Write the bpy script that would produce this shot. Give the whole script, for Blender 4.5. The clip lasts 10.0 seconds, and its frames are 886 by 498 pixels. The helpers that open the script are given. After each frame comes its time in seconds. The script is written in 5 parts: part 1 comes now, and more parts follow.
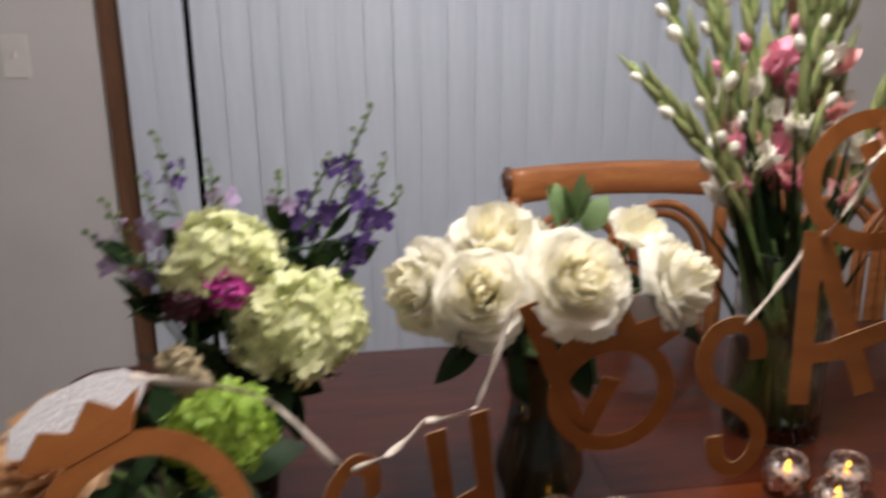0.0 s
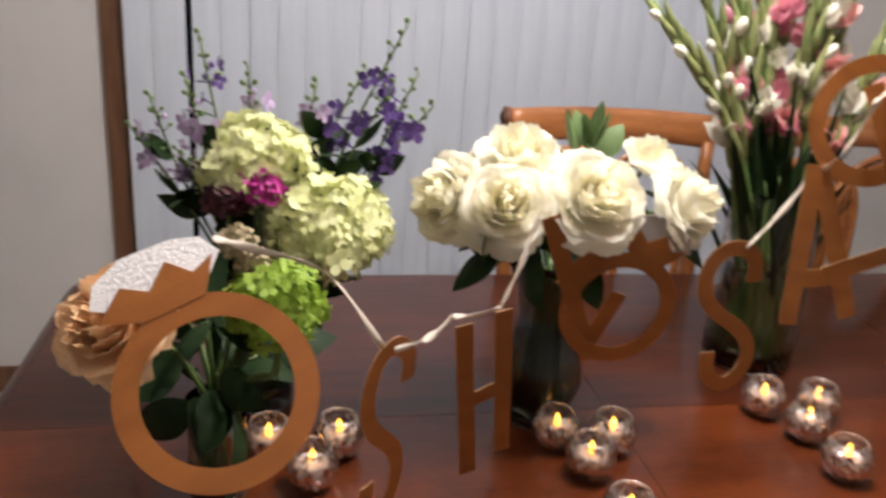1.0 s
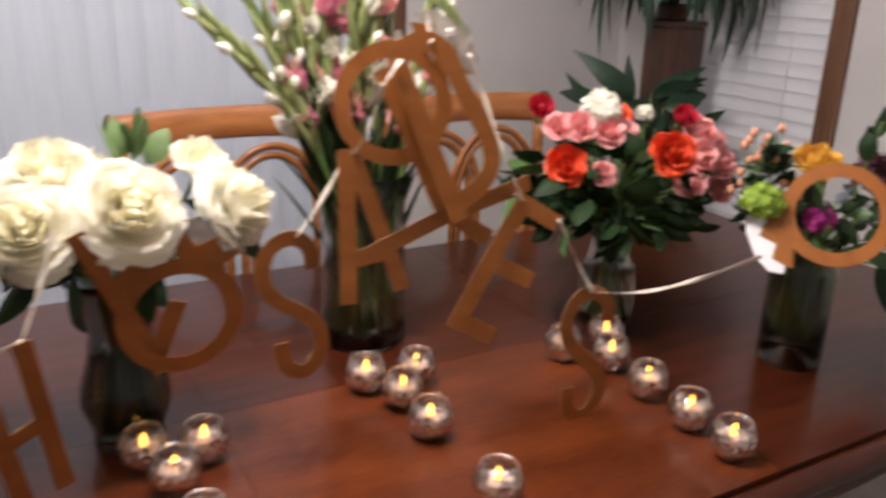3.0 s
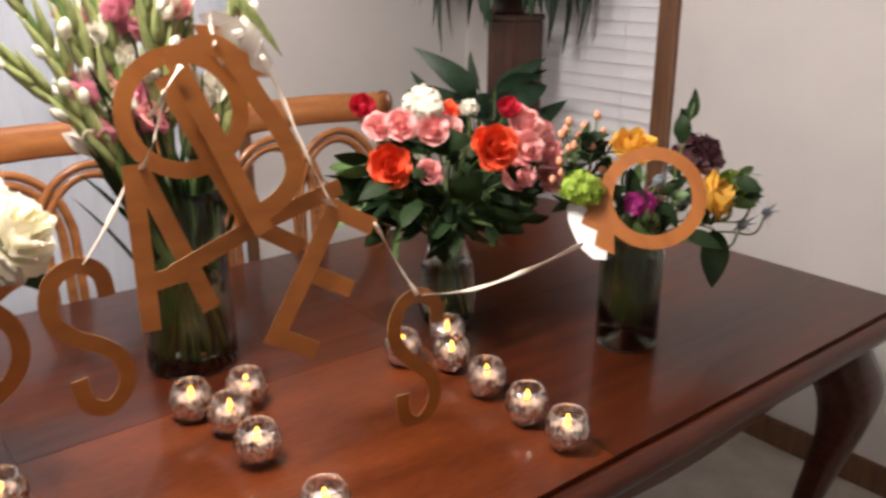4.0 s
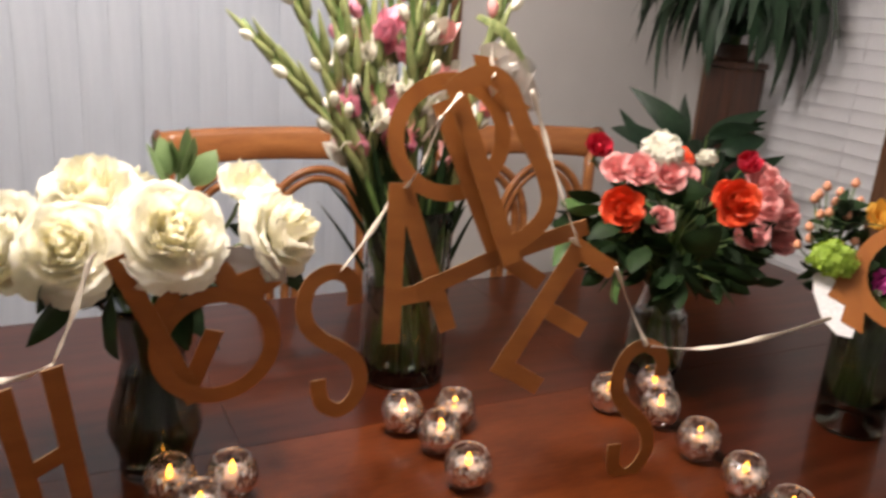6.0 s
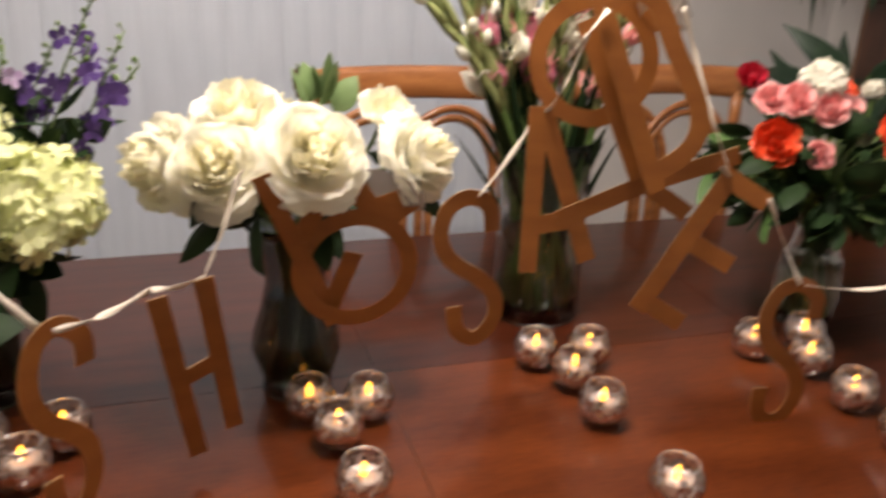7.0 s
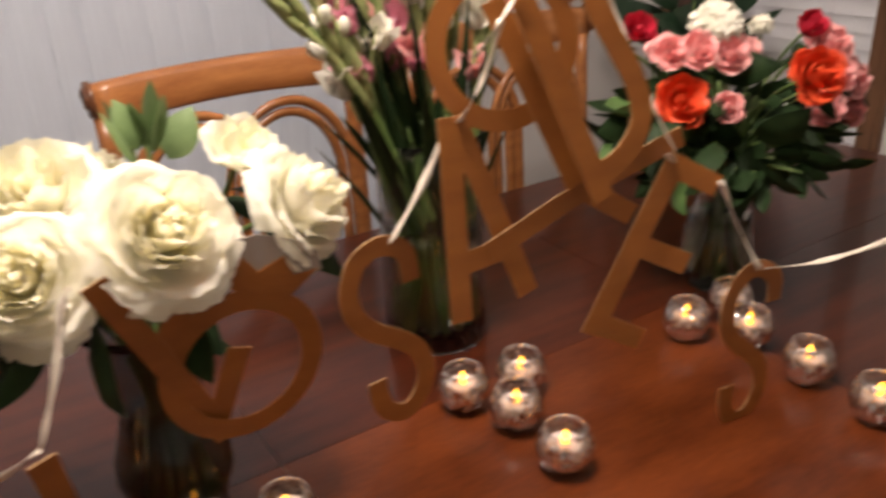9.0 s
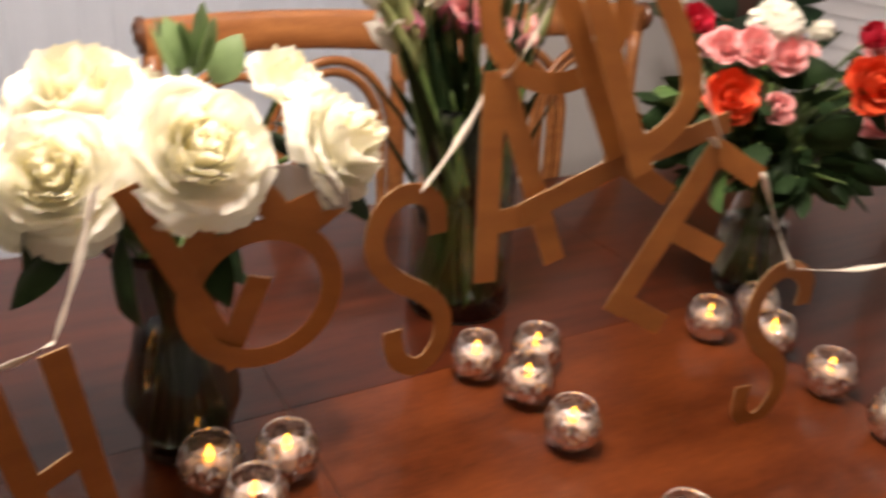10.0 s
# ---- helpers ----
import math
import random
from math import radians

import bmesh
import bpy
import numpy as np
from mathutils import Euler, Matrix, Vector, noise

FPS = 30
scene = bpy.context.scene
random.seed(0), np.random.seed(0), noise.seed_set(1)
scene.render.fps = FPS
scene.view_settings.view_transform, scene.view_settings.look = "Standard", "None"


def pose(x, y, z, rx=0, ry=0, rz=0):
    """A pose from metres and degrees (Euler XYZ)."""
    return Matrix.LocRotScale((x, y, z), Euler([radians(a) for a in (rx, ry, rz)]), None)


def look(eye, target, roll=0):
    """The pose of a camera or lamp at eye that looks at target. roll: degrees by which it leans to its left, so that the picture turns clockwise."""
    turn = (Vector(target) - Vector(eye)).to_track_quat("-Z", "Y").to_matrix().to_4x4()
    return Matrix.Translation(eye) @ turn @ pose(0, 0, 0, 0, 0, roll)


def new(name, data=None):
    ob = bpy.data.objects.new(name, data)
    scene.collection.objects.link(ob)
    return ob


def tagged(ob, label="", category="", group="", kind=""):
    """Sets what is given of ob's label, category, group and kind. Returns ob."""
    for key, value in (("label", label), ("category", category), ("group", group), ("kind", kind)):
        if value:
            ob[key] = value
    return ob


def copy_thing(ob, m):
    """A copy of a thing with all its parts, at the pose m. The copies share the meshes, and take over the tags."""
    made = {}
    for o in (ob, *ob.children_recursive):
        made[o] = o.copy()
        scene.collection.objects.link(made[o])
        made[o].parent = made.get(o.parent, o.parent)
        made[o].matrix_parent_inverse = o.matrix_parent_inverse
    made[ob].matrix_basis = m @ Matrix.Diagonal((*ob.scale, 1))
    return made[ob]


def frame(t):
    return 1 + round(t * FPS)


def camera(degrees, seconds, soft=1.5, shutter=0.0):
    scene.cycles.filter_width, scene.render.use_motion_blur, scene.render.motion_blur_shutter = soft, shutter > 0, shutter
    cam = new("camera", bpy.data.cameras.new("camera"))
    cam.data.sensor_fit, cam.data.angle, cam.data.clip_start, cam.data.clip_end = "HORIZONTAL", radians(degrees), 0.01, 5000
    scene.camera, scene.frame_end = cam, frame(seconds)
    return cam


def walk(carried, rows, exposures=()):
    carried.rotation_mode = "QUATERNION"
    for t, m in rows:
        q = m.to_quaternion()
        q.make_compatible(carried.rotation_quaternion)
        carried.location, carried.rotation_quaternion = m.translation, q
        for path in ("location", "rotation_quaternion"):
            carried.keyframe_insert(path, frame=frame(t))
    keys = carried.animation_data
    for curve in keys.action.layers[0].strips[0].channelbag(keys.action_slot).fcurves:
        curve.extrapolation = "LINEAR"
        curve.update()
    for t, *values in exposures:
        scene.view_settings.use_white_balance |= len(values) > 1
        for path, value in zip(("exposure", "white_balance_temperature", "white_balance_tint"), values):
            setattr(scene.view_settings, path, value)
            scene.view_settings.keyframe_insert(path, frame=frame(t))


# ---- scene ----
cam = camera(56.8, 10.0, soft=2.8, shutter=0.6)
PATH = [
    (0, (0.238, 0.287, 1.422), (0.502, 2.184, 0.847), -0.4),
    (0.5, (0.142, 0.252, 1.391), (0.394, 2.133, 0.76), 3.0),
    (1, (0.141, 0.23, 1.379), (0.515, 2.079, 0.715), 4.0),
    (1.5, (0.168, 0.219, 1.371), (0.753, 1.997, 0.668), 2.4),
    (2, (0.194, 0.198, 1.377), (0.99, 1.892, 0.671), 2.6),
    (2.5, (0.252, 0.179, 1.385), (1.148, 1.835, 0.71), 2.6),
    (3, (0.367, 0.159, 1.398), (1.319, 1.793, 0.746), 1.8),
    (3.2, (0.419, 0.135, 1.379), (1.399, 1.759, 0.746), 0.9),
    (4.3, (0.472, 0.153, 1.403), (1.698, 1.599, 0.768), 0.4),
    (4.5, (0.467, 0.162, 1.413), (1.7, 1.618, 0.813), 0.4),
    (5, (0.451, 0.178, 1.434), (1.628, 1.707, 0.91), 1.0),
    (5.5, (0.403, 0.188, 1.402), (1.427, 1.827, 0.884), 2.6),
    (5.7, (0.387, 0.206, 1.406), (1.344, 1.873, 0.853), 3.3),
    (7, (0.366, 0.223, 1.358), (0.957, 1.996, 0.645), 2.5),
    (7.5, (0.398, 0.279, 1.346), (0.769, 2.084, 0.568), -1.8),
    (8, (0.326, 0.478, 1.344), (0.988, 2.191, 0.553), 0.9),
    (8.5, (0.311, 0.525, 1.348), (1.059, 2.180, 0.509), -0.7),
    (9, (0.374, 0.491, 1.377), (1.342, 2.031, 0.546), -2.7),
    (9.5, (0.396, 0.435, 1.354), (1.429, 1.959, 0.575), 0.4),
    (10, (0.366, 0.483, 1.336), (1.280, 2.053, 0.501), 3.3),
]
walk(cam, [(t, look(eye, target, roll)) for t, eye, target, roll in PATH],
     exposures=[(0.0, -1.04, 6200, 18), (0.5, -0.82, 6300, 18), (1.0, -0.60, 6400, 17), (1.5, -0.49, 6650, 17), (2.5, -0.38, 6400, 18), (3.0, -0.49, 6350, 20),
                (4.5, -0.04, 6700, 18), (5.5, -0.39, 6700, 18), (7.0, -0.56, 6900, 18), (7.5, -0.52, 7150, 18), (8.5, -0.59, 7200, 19), (9.0, -0.62, 7100, 21), (9.5, -0.42, 7100, 23), (10.0, -0.34, 7100, 21)])

# ---- light ----
world = bpy.data.worlds.new("night_room")
scene.world = world
world.use_nodes = True
world.node_tree.nodes["Background"].inputs[0].default_value = (0.5, 0.6, 0.8, 1)
world.node_tree.nodes["Background"].inputs[1].default_value = 0.02


def bulb(name, x, y, z, power, colour, radius):
    lamp = bpy.data.lights.new(name, "POINT")
    lamp.energy, lamp.color, lamp.shadow_soft_size = power, colour, radius
    ob = new(name, lamp)
    ob.location = (x, y, z)
    return ob


WARM = (1.0, 0.945, 0.87)
for k in range(5):
    a = 2 * math.pi * k / 5 + 0.3
    bulb("chandelier_bulb", 0.65 + 0.13 * math.cos(a), 1.13 + 0.13 * math.sin(a), 1.94, 20.5, WARM, 0.03)
# Unseen fill added behind the camera, brightening what faces it.
bulb("fill_light", 0.4, -1.3, 2.25, 5.0, (1.0, 0.94, 0.88), 0.12)


# ---- materials ----
def nodes_of(name):
    m = bpy.data.materials.new(name)
    m.use_nodes = True
    return m, m.node_tree.nodes, m.node_tree.links, m.node_tree.nodes["Principled BSDF"]


def surface(name, dark, light, rough=0.5, metal=0.0, scale=20.0, stretch=(1, 1, 1), bump=0.15, fine=160.0,
            coat=0.0, thin=0.0, spec=0.5, per_object=0.0, detail=6.0):
    """Two-scale mottled surface; stretch lengthens the pattern into grain."""
    m, n, l, p = nodes_of(name)
    co = n.new("ShaderNodeTexCoord")
    mp = n.new("ShaderNodeMapping")
    mp.inputs["Scale"].default_value = stretch
    l.new(co.outputs["Object"], mp.inputs["Vector"])
    big = n.new("ShaderNodeTexNoise")
    big.inputs["Scale"].default_value, big.inputs["Detail"].default_value = scale, detail
    l.new(mp.outputs[0], big.inputs["Vector"])
    small = n.new("ShaderNodeTexNoise")
    small.inputs["Scale"].default_value, small.inputs["Detail"].default_value = fine, 3
    l.new(mp.outputs[0], small.inputs["Vector"])
    add = n.new("ShaderNodeMath")
    add.operation = "MULTIPLY_ADD"
    l.new(small.outputs[0], add.inputs[0])
    add.inputs[1].default_value = 0.35
    l.new(big.outputs[0], add.inputs[2])
    last = add
    if per_object:
        info = n.new("ShaderNodeObjectInfo")
        more = n.new("ShaderNodeMath")
        more.operation = "MULTIPLY_ADD"
        l.new(info.outputs["Random"], more.inputs[0])
        more.inputs[1].default_value = per_object
        l.new(last.outputs[0], more.inputs[2])
        last = more
    ramp = n.new("ShaderNodeValToRGB")
    ramp.color_ramp.elements[0].position, ramp.color_ramp.elements[0].color = 0.42, (*dark, 1)
    ramp.color_ramp.elements[1].position, ramp.color_ramp.elements[1].color = 0.92, (*light, 1)
    l.new(last.outputs[0], ramp.inputs[0])
    l.new(ramp.outputs[0], p.inputs["Base Color"])
    p.inputs["Roughness"].default_value, p.inputs["Metallic"].default_value = rough, metal
    p.inputs["Specular IOR Level"].default_value = spec
    p.inputs["Coat Weight"].default_value, p.inputs["Coat Roughness"].default_value = coat, 0.08
    if bump:
        bp = n.new("ShaderNodeBump")
        bp.inputs["Strength"].default_value, bp.inputs["Distance"].default_value = bump, 0.002
        l.new(add.outputs[0], bp.inputs["Height"])
        l.new(bp.outputs[0], p.inputs["Normal"])
    if thin:
        tr = n.new("ShaderNodeBsdfTranslucent")
        l.new(ramp.outputs[0], tr.inputs["Color"])
        mix = n.new("ShaderNodeMixShader")
        mix.inputs[0].default_value = thin
        l.new(p.outputs[0], mix.inputs[1])
        l.new(tr.outputs[0], mix.inputs[2])
        l.new(mix.outputs[0], n["Material Output"].inputs["Surface"])
    return m


def glass(name, colour, rough=0.0, ior=1.45):
    m, n, l, p = nodes_of(name)
    p.inputs["Base Color"].default_value = (*colour, 1)
    p.inputs["Transmission Weight"].default_value = 1.0
    p.inputs["Roughness"].default_value, p.inputs["IOR"].default_value = rough, ior
    return m


def sheer(name, colour, gap):
    """Thin open weave: part cloth, part air."""
    m, n, l, p = nodes_of(name)
    p.inputs["Base Color"].default_value = (*colour, 1)
    p.inputs["Roughness"].default_value = 0.6
    air = n.new("ShaderNodeBsdfTransparent")
    mix = n.new("ShaderNodeMixShader")
    weave = n.new("ShaderNodeTexNoise")
    weave.inputs["Scale"].default_value = 240
    fac = n.new("ShaderNodeMapRange")
    fac.inputs["To Min"].default_value, fac.inputs["To Max"].default_value = gap - 0.25, gap + 0.25
    l.new(weave.outputs[0], fac.inputs["Value"])
    l.new(fac.outputs[0], mix.inputs[0])
    l.new(p.outputs[0], mix.inputs[1])
    l.new(air.outputs[0], mix.inputs[2])
    l.new(mix.outputs[0], n["Material Output"].inputs["Surface"])
    return m


def glow(name, colour, strength):
    m, n, l, p = nodes_of(name)
    p.inputs["Base Color"].default_value = (*colour, 1)
    p.inputs["Emission Color"].default_value = (*colour, 1)
    p.inputs["Emission Strength"].default_value = strength
    return m


def mercury(name):
    """Clear glass silvered inside: the mirror coat thins to bare glass in flecks and towards the mouth."""
    m, n, l, p = nodes_of(name)
    co = n.new("ShaderNodeTexCoord")
    vor = n.new("ShaderNodeTexVoronoi")
    vor.inputs["Scale"].default_value = 150
    tall = n.new("ShaderNodeMapping")
    tall.inputs["Scale"].default_value = (1, 1, 0.35)
    l.new(co.outputs["Object"], tall.inputs["Vector"])
    l.new(tall.outputs[0], vor.inputs["Vector"])
    big = n.new("ShaderNodeTexNoise")
    big.inputs["Scale"].default_value, big.inputs["Detail"].default_value = 85, 5
    l.new(co.outputs["Object"], big.inputs["Vector"])
    ramp = n.new("ShaderNodeValToRGB")
    ramp.color_ramp.elements[0].position, ramp.color_ramp.elements[0].color = 0.36, (0.80, 0.75, 0.73, 1)
    ramp.color_ramp.elements[1].position, ramp.color_ramp.elements[1].color = 0.62, (0.98, 0.96, 0.95, 1)
    l.new(big.outputs[0], ramp.inputs[0])
    l.new(ramp.outputs[0], p.inputs["Base Color"])
    p.inputs["Metallic"].default_value, p.inputs["Roughness"].default_value = 1.0, 0.06
    bp = n.new("ShaderNodeBump")
    bp.inputs["Strength"].default_value, bp.inputs["Distance"].default_value = 1.0, 0.006
    l.new(vor.outputs["Distance"], bp.inputs["Height"])
    l.new(bp.outputs[0], p.inputs["Normal"])
    sep = n.new("ShaderNodeSeparateXYZ")
    l.new(co.outputs["Object"], sep.inputs[0])
    thin = n.new("ShaderNodeMapRange")
    for key, value in (("From Min", 0.012), ("From Max", 0.042), ("To Min", -0.14), ("To Max", 0.13)):
        thin.inputs[key].default_value = value
    l.new(sep.outputs["Z"], thin.inputs["Value"])
    add = n.new("ShaderNodeMath")
    l.new(thin.outputs[0], add.inputs[0])
    l.new(big.outputs[0], add.inputs[1])
    cut = n.new("ShaderNodeMapRange")
    for key, value in (("From Min", 0.46), ("From Max", 0.62), ("To Min", 0.0), ("To Max", 0.88)):
        cut.inputs[key].default_value = value
    l.new(add.outputs[0], cut.inputs["Value"])
    bare = n.new("ShaderNodeBsdfTransparent")
    bare.inputs["Color"].default_value = (0.95, 0.93, 0.90, 1)
    gloss = n.new("ShaderNodeBsdfGlossy")
    gloss.inputs["Roughness"].default_value = 0.05
    pane = n.new("ShaderNodeMixShader")
    pane.inputs[0].default_value = 0.12
    l.new(bare.outputs[0], pane.inputs[1])
    l.new(gloss.outputs[0], pane.inputs[2])
    mix = n.new("ShaderNodeMixShader")
    l.new(cut.outputs[0], mix.inputs[0])
    l.new(p.outputs[0], mix.inputs[1])
    l.new(pane.outputs[0], mix.inputs[2])
    l.new(mix.outputs[0], n["Material Output"].inputs["Surface"])
    return m


